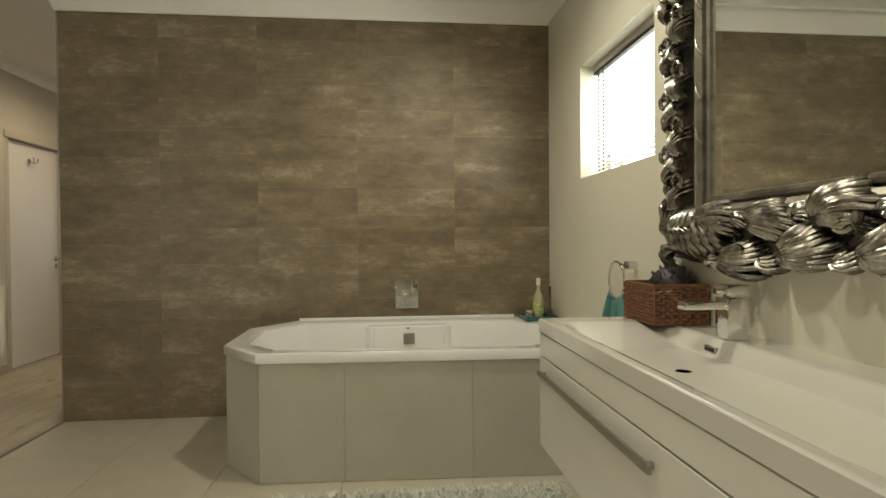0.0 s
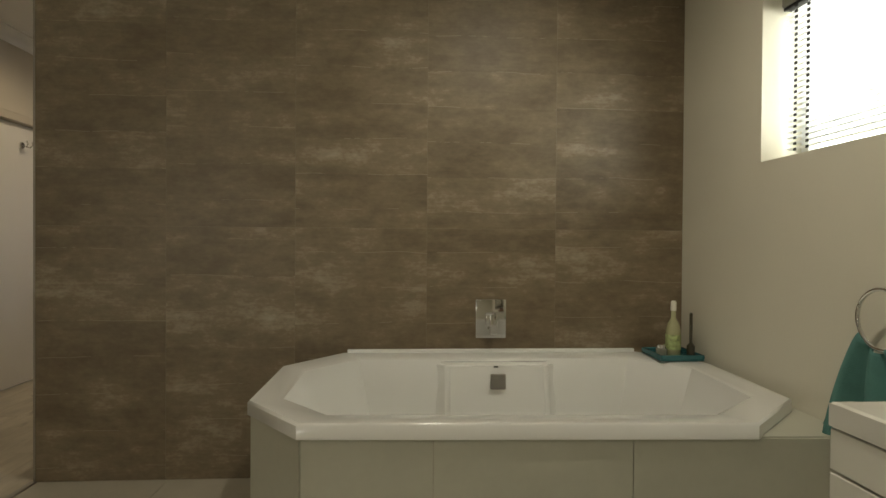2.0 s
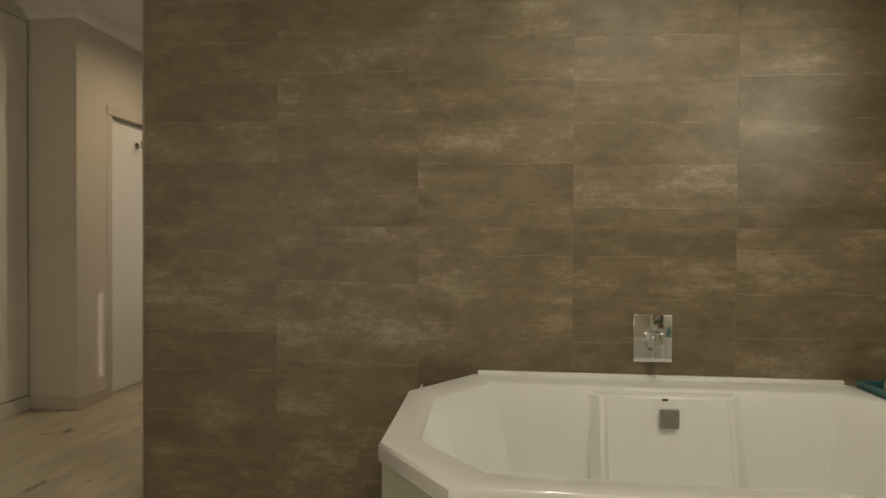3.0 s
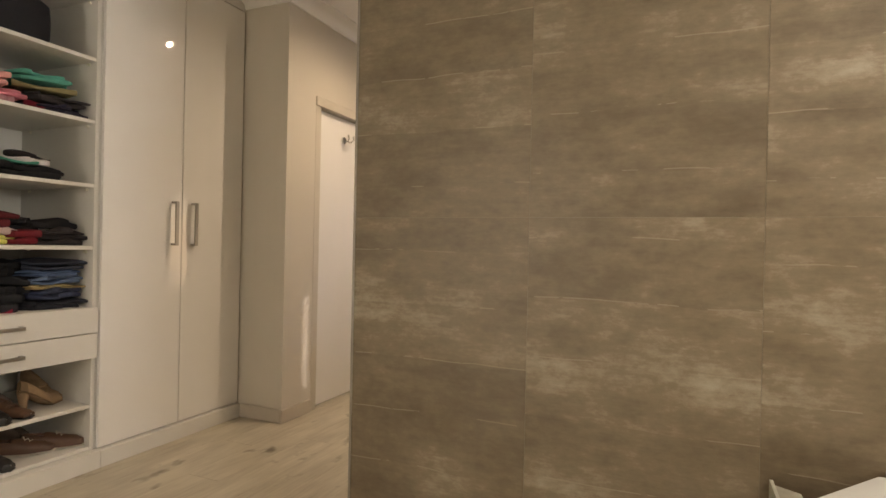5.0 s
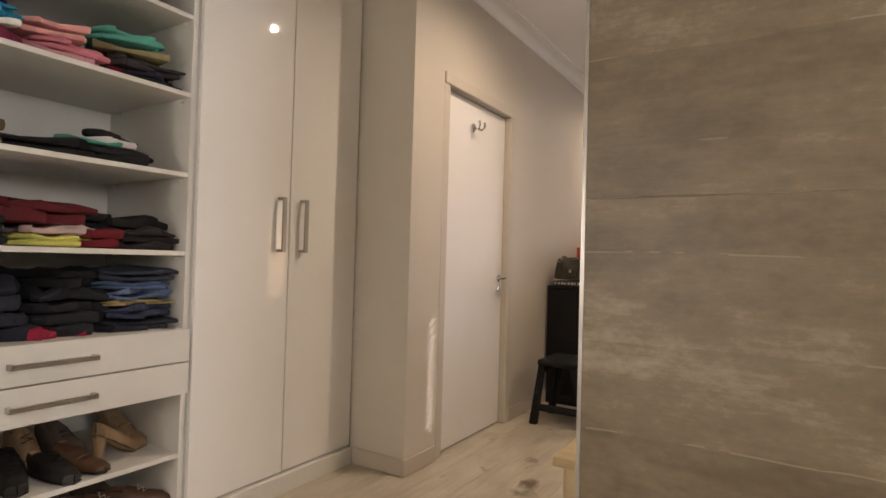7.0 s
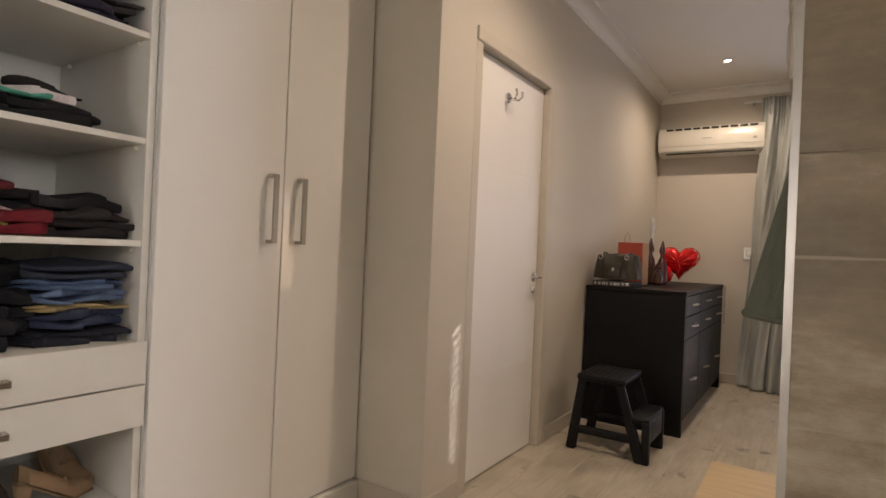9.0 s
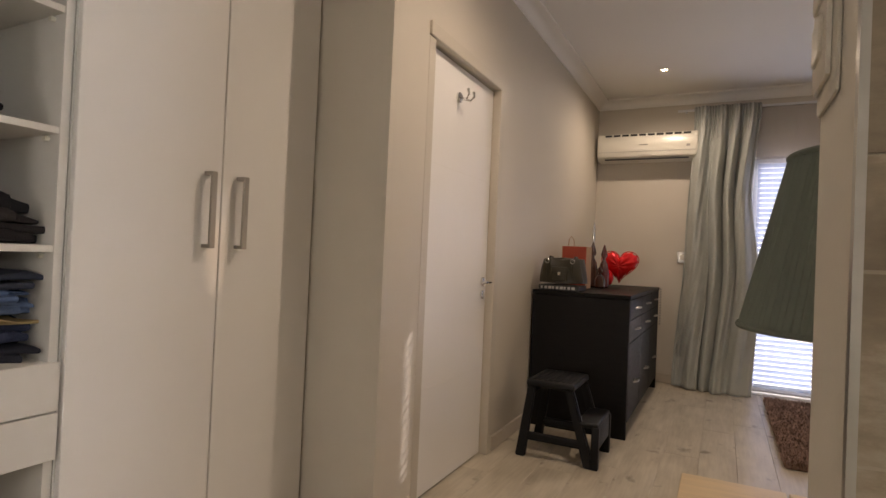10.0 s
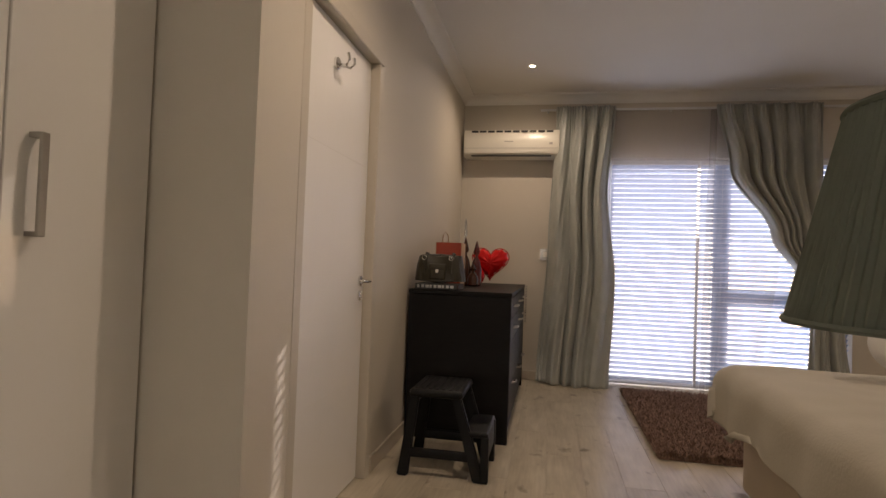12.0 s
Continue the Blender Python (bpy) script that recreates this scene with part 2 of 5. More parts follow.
M_DUVET = mat("cream_cotton", (0.46, 0.43, 0.36), 0.75, var=0.05, scale=5, bump=0.3, bscale=90)
M_BEDBASE = mat("cream_bed_base", (0.58, 0.50, 0.40), 0.75, var=0.07, scale=5, bump=0.3, bscale=160)
M_SHAG = mat("brown_shag", (0.27, 0.175, 0.135), 0.8, var=0.5, scale=60)
M_MAT = mat("white_shag", (0.75, 0.76, 0.70), 0.85, var=0.15, scale=60)
M_TOWEL = mat("teal_towel", (0.085, 0.22, 0.205), 0.9, var=0.15, scale=20, bump=0.5, bscale=300)
M_WICKER = mat("brown_wicker", (0.16, 0.065, 0.028), 0.5, var=0.4, scale=40, bump=0.3, bscale=120, rnd=0.2)
M_BRUSH = mat("black_bristle", (0.02, 0.018, 0.018), 0.5, var=0.3, scale=50)
M_ACPL = mat("ivory_plastic", (0.72, 0.69, 0.60), 0.3, var=0.02)
M_DARK = mat("dark_slot", (0.02, 0.02, 0.02), 0.6, var=0.1)
M_REDFOIL = mat("red_foil", (0.78, 0.014, 0.012), 0.2, 0.45, var=0.2, scale=9, bump=0.5, bscale=26)
M_KRAFT = mat("kraft_paper", (0.42, 0.26, 0.14), 0.7, var=0.08, scale=12)
M_REDPAPER = mat("red_paper", (0.42, 0.055, 0.02), 0.5, var=0.08, scale=12)
M_OLIVE = mat("olive_leather", (0.034, 0.029, 0.016), 0.45, var=0.35, scale=14, bump=0.5, bscale=60)
M_LED = mat_emit("lamp_glow", (1.0, 0.85, 0.6, 1), 14.0)

# ---- mesh helpers ----
rng = random.Random(5)


def bm_box(x0, x1, y0, y1, z0, z1, bevel=0.0, bm=None, seg=1):
    b = bm or bmesh.new()
    vs = bmesh.ops.create_cube(b, size=1)["verts"]
    bmesh.ops.scale(b, vec=(x1 - x0, y1 - y0, z1 - z0), verts=vs)
    bmesh.ops.translate(b, vec=((x0 + x1) / 2, (y0 + y1) / 2, (z0 + z1) / 2), verts=vs)
    if bevel:
        es = list({e for v in vs for e in v.link_edges})
        bmesh.ops.bevel(b, geom=es, offset=bevel, segments=seg, affect="EDGES", profile=0.5)
    return b


def bm_prism(pts, z0, z1, bevel=0.0, bm=None, seg=2):
    """An upright prism on a plan outline."""
    b = bm or bmesh.new()
    lo = [b.verts.new((x, y, z0)) for x, y in pts]
    hi = [b.verts.new((x, y, z1)) for x, y in pts]
    n = len(pts)
    faces = [b.faces.new(hi), b.faces.new(lo[::-1])]
    faces += [b.faces.new((lo[i], lo[(i + 1) % n], hi[(i + 1) % n], hi[i])) for i in range(n)]
    bmesh.ops.recalc_face_normals(b, faces=faces)
    if bevel:
        bmesh.ops.bevel(b, geom=list({e for f in faces for e in f.edges}), offset=bevel, segments=seg, affect="EDGES", profile=0.5)
    return b


def bm_tube(points, radii, sides=10, bm=None, closed=False, caps=True):
    """A round bar along a line of points."""
    b = bm or bmesh.new()
    pts = [Vector(p) for p in points]
    if not hasattr(radii, "__len__"):
        radii = [radii] * len(pts)
    rings = []
    n = len(pts)
    for i, p in enumerate(pts):
        a = pts[(i - 1) % n] if closed or i else p
        c = pts[(i + 1) % n] if closed or i < n - 1 else p
        d = (c - a).normalized()
        u = d.cross(Vector((0, 0, 1)) if abs(d.z) < 0.9 else Vector((1, 0, 0))).normalized()
        w = d.cross(u)
        rings.append([b.verts.new(p + radii[i] * (math.cos(2 * math.pi * k / sides) * u + math.sin(2 * math.pi * k / sides) * w)) for k in range(sides)])
    for i in range(n if closed else n - 1):
        r, s = rings[i], rings[(i + 1) % n]
        for k in range(sides):
            b.faces.new((r[k], r[(k + 1) % sides], s[(k + 1) % sides], s[k]))
    if caps and not closed:
        b.faces.new(rings[0][::-1]), b.faces.new(rings[-1])
    return b


def bm_lathe(profile, sides=28, bm=None, centre=(0, 0, 0)):
    """A turned body: (radius, z) from bottom to top."""
    b = bm or bmesh.new()
    cx, cy, cz = centre
    rings = [[b.verts.new((cx + r * math.cos(2 * math.pi * k / sides), cy + r * math.sin(2 * math.pi * k / sides), cz + z)) for k in range(sides)] for r, z in profile]
    for r, s in zip(rings, rings[1:]):
        for k in range(sides):
            b.faces.new((r[k], r[(k + 1) % sides], s[(k + 1) % sides], s[k]))
    b.faces.new(rings[0][::-1]), b.faces.new(rings[-1])
    return b


def bm_sheet(fn, nu, nv, bm=None):
    """A surface fn(u, v) -> place, u and v from 0 to 1."""
    b = bm or bmesh.new()
    g = [[b.verts.new(fn(i / nu, j / nv)) for i in range(nu + 1)] for j in range(nv + 1)]
    for j in range(nv):
        for i in range(nu):
            b.faces.new((g[j][i], g[j][i + 1], g[j + 1][i + 1], g[j + 1][i]))
    return b


def mesh_of(name, bm, material, smooth=True):
    me = bpy.data.meshes.new(name)
    bmesh.ops.recalc_face_normals(bm, faces=bm.faces)
    bm.to_mesh(me)
    bm.free()
    me.materials.append(material)
    if smooth:
        me.polygons.foreach_set("use_smooth", [True] * len(me.polygons))
        me.set_sharp_from_angle(angle=radians(40))
    return me


def part(name, bm, material, parent=None, label="", smooth=True):
    ob = new(name, mesh_of(name, bm, material, smooth))
    if parent is not None:
        ob.parent = parent
        ob.matrix_parent_inverse = parent.matrix_basis.inverted()
    if label:
        tagged(ob, label)
    return ob


def thing(name, place, label, category, group=""):
    ob = new(name)
    ob.empty_display_size = 0.1
    ob.matrix_basis = Matrix.Translation(place)
    return tagged(ob, label, category, group)


def piece(name, me, parent, place, rz=0.0):
    """One of many alike pieces, on shared mesh data."""
    ob = new(name, me)
    ob.parent = parent
    ob.matrix_parent_inverse = parent.matrix_basis.inverted()
    ob.matrix_basis = pose(*place, 0, 0, rz)
    return ob


def thick(ob, t, offset=0.0):
    s = ob.modifiers.new("thickness", "SOLIDIFY")
    s.thickness, s.offset = t, offset
    return ob


def structure(name, bm, material, label, category, smooth=False):
    return tagged(part(name, bm, material, smooth=smooth), label, category, kind="structure")


# ---- the large structure ----
CEIL = 2.70
TWX, TWY, TWB = -2.035, 3.61, 3.86   # tiled partition: free end, tiled face, back
BWX = 1.08                           # bathroom wall with the window
WEST, NORTH, EAST, SOUTH = -3.295, 8.67, 2.3, -1.6
WARD = -3.66                         # wardrobe fronts


def wall_x(x0, x1, y0, y1, z1, holes):
    """A wall along y with holes (y0, y1, z0, z1)."""
    b = bmesh.new()
    y = y0
    for a, c, lo, hi in sorted(holes):
        bm_box(x0, x1, y, a, 0, z1, bm=b)
        if lo > 0:
            bm_box(x0, x1, a, c, 0, lo, bm=b)
        bm_box(x0, x1, a, c, hi, z1, bm=b)
        y = c
    bm_box(x0, x1, y, y1, 0, z1, bm=b)
    return b


def wall_y(y0, y1, x0, x1, z1, holes):
    b = wall_x(y0, y1, x0, x1, z1, holes)
    for v in b.verts:
        v.co.x, v.co.y = v.co.y, v.co.x
    bmesh.ops.reverse_faces(b, faces=b.faces)
    return b


structure("floor", bm_box(-4.5, 2.6, -1.9, 9.0, -0.2, -0.012), M_LGROUT, "screed under tiles and boards", "floor")
structure("ceiling", bm_box(-4.5, 2.6, -1.9, 9.0, CEIL, CEIL + 0.15), M_CEIL, "smooth white plastered ceiling", "ceiling")
partition = structure("wall_partition", bm_box(TWX, BWX, TWY + 0.012, TWB, 0, CEIL), M_WALL, "cream painted partition tiled brown on the bath side", "wall")
structure("trim_tile_bed", bm_box(TWX + 0.002, BWX - 0.002, TWY + 0.0012, TWY + 0.0115, 0.001, 2.554), M_GROUT, "brown grout between the wall tiles", "grout")
wall_e = structure("wall_bathroom_east", wall_x(BWX, BWX + 0.23, SOUTH - 0.2, TWB, CEIL, [(2.11, 2.99, 1.46, 2.09)]), M_BATHWALL, "smooth cream painted bathroom wall with a deep window", "wall")
structure("wall_bedroom_south", bm_box(BWX + 0.23, EAST, TWB - 0.2, TWB, 0, CEIL), M_WALL, "beige painted bedroom wall", "wall")
structure("wall_bedroom_east", bm_box(EAST, EAST + 0.2, TWB - 0.2, NORTH + 0.2, 0, CEIL), M_WALL, "beige painted bedroom wall", "wall")
structure("wall_west", wall_x(WEST - 0.22, WEST, 4.80, NORTH + 0.2, CEIL, [(5.135, 5.945, 0, 2.07)]), M_WALL, "warm beige painted wall with a white door", "wall")
structure("wall_pier", bm_box(-4.25, WEST - 0.22, 4.80, 5.0, 0, CEIL), M_WALL, "beige painted pier beside the wardrobe", "wall")
structure("wall_behind_wardrobe", bm_box(-4.45, -4.25, 2.7, 5.0, 0, CEIL), M_WALL, "beige wall behind the wardrobe", "wall")
structure("wall_dressing", bm_box(-4.45, WARD, SOUTH - 0.2, 2.895, 0, CEIL), M_WALL, "plain beige wall beside the wardrobe", "wall")
structure("wall_south", wall_y(SOUTH - 0.2, SOUTH, WARD, BWX, CEIL, [(-3.3, -2.2, 0.6, 2.1)]), M_BATHWALL, "plain cream wall with a window", "wall")
structure("wall_north", wall_y(NORTH, NORTH + 0.22, WEST - 0.22, EAST, CEIL, [(-1.93, 0.13, 0, 2.1), (1.15, 1.75, 0.35, 1.95)]), M_WALL, "beige wall with a glazed garden door", "wall")


def cornice(name, pts, drop, out, side):
    """A coved plaster cornice along a line of plan points; side: +1 lays it to the left of the line."""
    prof = [(0, -drop), (0.012, -drop), (0.016, -drop + 0.018), (0.3 * out, -drop * 0.62), (0.62 * out, -drop * 0.3), (out - 0.014, -0.02), (out, -0.016), (out, 0)]
    b = bmesh.new()
    P = [Vector(p) for p in pts]
    rows = []
    for i, p in enumerate(P):
        d0 = (p - P[i - 1]).normalized() if i else None
        d1 = (P[i + 1] - p).normalized() if i < len(P) - 1 else None
        n0 = Vector((-d0.y, d0.x)) * side if d0 else None
        n1 = Vector((-d1.y, d1.x)) * side if d1 else None
        n = (n0 + n1) / (1 + n0.dot(n1)) if n0 and n1 else (n0 or n1)
        rows.append([b.verts.new((p.x + n.x * o, p.y + n.y * o, CEIL + z)) for o, z in prof])
    for r, s in zip(rows, rows[1:]):
        for k in range(len(prof) - 1):
            b.faces.new((r[k], r[k + 1], s[k + 1], s[k]))
    return structure(name, b, M_CORNICE, "white coved plaster cornice", "cornice", smooth=True)


cornice("trim_bathroom_cornice", [(BWX, SOUTH), (BWX, TWY), (TWX, TWY), (TWX, TWB), (BWX, TWB)], 0.145, 0.105, 1)
cornice("trim_bedroom_cornice", [(WARD - 0.02, 4.8), (WEST, 4.8), (WEST, NORTH), (EAST, NORTH), (EAST, TWB)], 0.085, 0.10, -1)


def baseboard(name, pts, side):
    b = bmesh.new()
    for (x0, y0), (x1, y1) in zip(pts, pts[1:]):
        if abs(x1 - x0) < 1e-6:
            a, c = sorted((x0, x0 + 0.014 * side))
            bm_box(a, c, min(y0, y1), max(y0, y1), 0, 0.085, 0.004, bm=b)
        else:
            a, c = sorted((y0, y0 + 0.014 * side))
            bm_box(min(x0, x1), max(x0, x1), a, c, 0, 0.085, 0.004, bm=b)
    return structure(name, b, M_SKIRT, "low beige painted skirting board", "skirting")


baseboard("baseboard_west", [(WEST, 4.786), (WEST, 5.075)], 1)
baseboard("baseboard_pier", [(WARD + 0.02, 4.80), (WEST, 4.80)], -1)
baseboard("baseboard_west_far", [(WEST, 6.005), (WEST, NORTH)], 1)
baseboard("baseboard_north", [(WEST + 0.015, NORTH), (-1.95, NORTH)], -1)
structure("trim_tile_edge", bm_box(TWX - 0.004, TWX + 0.004, TWY - 0.003, TWY + 0.012, 0, 2.555), M_STEEL, "thin metal edge strip of the tiling", "tile trim")
structure("trim_floor_strip", bm_box(TWX - 0.02, TWX + 0.012, SOUTH, TWY, -0.012, 0.004, 0.002), M_STEEL, "flat metal strip between tiles and boards", "floor trim")

# ---- windows ----


def frame_y(x0, x1, z0, z1, y, w, d):
    b = bm_box(x0, x0 + w, y, y + d, z0, z1, 0.003)
    bm_box(x1 - w, x1, y, y + d, z0, z1, 0.003, bm=b)
    bm_box(x0 + w, x1 - w, y, y + d, z0, z0 + w, 0.003, bm=b)
    bm_box(x0 + w, x1 - w, y, y + d, z1 - w, z1, 0.003, bm=b)
    return b


def swap_xy(b):
    for v in b.verts:
        v.co.x, v.co.y = v.co.y, v.co.x
    bmesh.ops.reverse_faces(b, faces=b.faces)
    return b


w1 = tagged(thing("window_bathroom", (1.25, 2.55, 1.46), "white aluminium window with raised slats before a bright sky", "window"), kind="structure")
part("window_frame", swap_xy(frame_y(2.112, 2.988, 1.462, 2.088, 1.24, 0.04, 0.045)), M_UPVC, w1)
pn = part("pane", bm_box(1.258, 1.264, 2.15, 2.95, 1.50, 2.05), M_PANE, w1)
pn.visible_shadow = False
blind1 = thing("venetian_blind", (1.17, 2.55, 2.06), "white slatted venetian blind with open slats", "blind")
part("headrail", bm_box(1.145, 1.195, 2.125, 2.975, 2.05, 2.086, 0.004), M_STEEL, blind1)
# white slats too, coloured near black for the shade under the headrail
part("slat_stack", bm_box(1.15, 1.19, 2.13, 2.97, 2.036, 2.049, 0.002), M_DARK, blind1, "shaded slats gathered under the headrail")
slat = bm_sheet(lambda u, v: ((u - 0.5) * 0.026, (v - 0.5) * 0.84, 0.003 * math.sin(u * math.pi)), 4, 1)
slat_me = mesh_of("slat", slat, M_UPVC)
for i in range(26):
    ob = piece("slat", slat_me, blind1, (1.17, 2.55, 2.04 - 0.0215 * i))
    ob.rotation_euler.y = radians(8 + rng.uniform(-2, 2))
knot_me = mesh_of("ladder_rung", bm_box(-0.003, 0.003, -0.006, 0.006, -0.0052, 0.0052, 0.001), M_DARK, smooth=False)
for y in (2.835, 2.90):
    for i in range(26):
        piece("ladder_rung", knot_me, blind1, (1.152, y, 2.033 - 0.0215 * i))
for y in (2.24, 2.55, 2.86):
    part("cord", bm_tube([(1.17, y, 2.05), (1.17, y, 1.5)], 0.0012, 5), M_UPVC, blind1)

w2 = tagged(thing("door_garden", (-0.9, NORTH, 0), "white aluminium glazed double garden door", "door"), kind="structure")
for a, c in ((-1.925, -0.90), (-0.896, 0.125)):
    fr = part("door_leaf_frame", frame_y(a, c, 0.01, 2.095, NORTH + 0.10, 0.065, 0.05), M_UPVC, w2)
    # only the second leaf has a middle rail
    rail = a > -0.9
    if rail:
        part("mid_rail", bm_box(a + 0.065, c - 0.065, NORTH + 0.10, NORTH + 0.15, 0.80, 0.90, 0.003), M_UPVC, fr)
    for lo, hi in ((0.075, 0.80), (0.90, 2.03)) if rail else ((0.075, 2.03),):
        g = part("pane", bm_box(a + 0.065, c - 0.065, NORTH + 0.122, NORTH + 0.128, lo, hi), M_PANE, w2)
        g.visible_shadow = False
for nm, a, c in (("garden_blind", -1.885, -1.130), ("garden_blind", -1.105, 0.12)):
    bl = thing(nm, ((a + c) / 2, NORTH + 0.05, 2.07), "white venetian blind lowered over a sunlit glazed door", "blind", "garden door blinds")
    part("headrail", bm_box(a, c, NORTH + 0.03, NORTH + 0.08, 2.045, 2.085, 0.004), M_UPVC, bl)
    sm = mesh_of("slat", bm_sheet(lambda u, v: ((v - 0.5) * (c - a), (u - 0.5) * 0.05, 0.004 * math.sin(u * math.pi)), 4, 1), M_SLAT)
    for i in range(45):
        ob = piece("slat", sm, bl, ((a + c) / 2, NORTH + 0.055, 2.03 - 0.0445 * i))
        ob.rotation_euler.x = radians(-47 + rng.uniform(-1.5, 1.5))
    for f in (0.15, 0.85):
        x = a + f * (c - a)
        part("cord", bm_tube([(x, NORTH + 0.03, 2.05), (x, NORTH + 0.03, 0.03)], 0.0015, 5), M_UPVC, bl)
    # added blockers: cut sun through the gap into dashes, stop it below 1.385
    if a < -1.5:
        blocker = mesh_of("sun_dash_blocker", bm_box(0, 0.0255, -0.003, 0.003, -0.0125, 0.0125, 0.001), M_UPVC, smooth=False)
        for i in range(0, 45):
            piece("sun_dash_blocker", blocker, bl, (c - 0.0005, NORTH + 0.055, 2.03 - 0.0445 * i))
        part("sun_gap_blocker", bm_box(c - 0.001, c + 0.026, NORTH + 0.048, NORTH + 0.062, 0.02, 1.385, 0.001), M_UPVC, bl, smooth=False)
    part("bottom_rail", bm_box(a, c, NORTH + 0.035, NORTH + 0.075, 0.02, 0.04, 0.004), M_UPVC, bl)

w3 = tagged(thing("window_bedroom", (1.45, NORTH, 0.35), "white aluminium bedroom window", "window"), kind="structure")
part("window_frame", frame_y(1.152, 1.748, 0.352, 1.948, NORTH + 0.12, 0.045, 0.05), M_UPVC, w3)
part("pane", bm_box(1.19, 1.71, NORTH + 0.142, NORTH + 0.148, 0.39, 1.91), M_PANE, w3)
w4 = tagged(thing("window_south", (-2.75, SOUTH, 0.6), "white aluminium window", "window"), kind="structure")
part("window_frame", frame_y(-3.298, -2.202, 0.602, 2.098, SOUTH - 0.17, 0.045, 0.05), M_UPVC, w4)
part("pane", bm_box(-3.26, -2.24, SOUTH - 0.148, SOUTH - 0.142, 0.64, 2.06), M_PANE, w4).visible_shadow = False

# ---- white interior door ----
d1 = tagged(thing("door_bedroom", (WEST, 5.54, 0), "plain white closed door with a lever handle and a robe hook", "door"), kind="structure")
fr = bm_box(WEST - 0.12, WEST + 0.002, 5.087, 5.150, 0, 2.045, 0.004)
bm_box(WEST - 0.12, WEST + 0.012, 5.930, 5.993, 0, 2.045, 0.004, bm=fr)
bm_box(WEST - 0.12, WEST + 0.012, 5.087, 5.993, 2.045, 2.108, 0.004, bm=fr)
part("door_frame", fr, M_FRAME, d1, "beige painted steel door frame", smooth=False)
leaf = bm_box(WEST - 0.075, WEST - 0.035, 5.154, 5.926, 0.008, 2.038, 0.003)
part("door_leaf", leaf, M_DOOR, d1)
for z in (0.49, 1.0, 1.52):
    part("groove", bm_box(WEST - 0.0352, WEST - 0.0342, 5.158, 5.922, z, z + 0.002), M_CORNICE, d1, smooth=False)


def disc_x(x0, x1, y, z, r, bm=None):
    """A round plate that stands on a wall along y."""
    return bm_tube([(x0, y, z), (x0 + 0.7 * (x1 - x0), y, z), (x1, y, z)], [r, r, r * 0.8], 20, bm=bm)


hd = part("door_handle", disc_x(WEST - 0.035, WEST - 0.024, 5.872, 0.965, 0.026), M_CHROME, d1)
bb = bm_tube([(WEST - 0.026, 5.872, 0.965), (WEST + 0.012, 5.872, 0.965), (WEST + 0.02, 5.86, 0.966), (WEST + 0.02, 5.79, 0.968), (WEST + 0.012, 5.765, 0.965)], [0.009, 0.009, 0.009, 0.008, 0.006], 10)
part("lever", bb, M_CHROME, hd)
ks = disc_x(WEST - 0.035, WEST - 0.026, 5.872, 0.895, 0.024)
part("keyhole_plate", bm_box(WEST - 0.027, WEST - 0.024, 5.868, 5.876, 0.885, 0.905, bm=ks), M_CHROME, d1)
hk = disc_x(WEST - 0.035, WEST - 0.02, 5.47, 1.88, 0.026)
for s in (-1, 1):
    bm_tube([(WEST - 0.02, 5.47, 1.875), (WEST + 0.02, 5.47 + 0.02 * s, 1.865), (WEST + 0.035, 5.47 + 0.03 * s, 1.885), (WEST + 0.03, 5.47 + 0.034 * s, 1.91)], [0.007, 0.006, 0.006, 0.008], 8, bm=hk)
part("robe_hook", hk, M_CHROME, d1, "chrome double robe hook")

# ---- bathroom: the bath and its surround ----
RIM = [(-0.60, 3.598), (-0.825, 3.31), (-0.822, 2.785), (-0.612, 2.535)]
RIM += [(-0.612 + 1.37 * k / 10, 2.535 - 0.05 * k / 10) for k in range(1, 10)]
RIM += [(0.758, 2.485), (1.04, 2.74), (1.06, 3.31), (0.84, 3.598)]


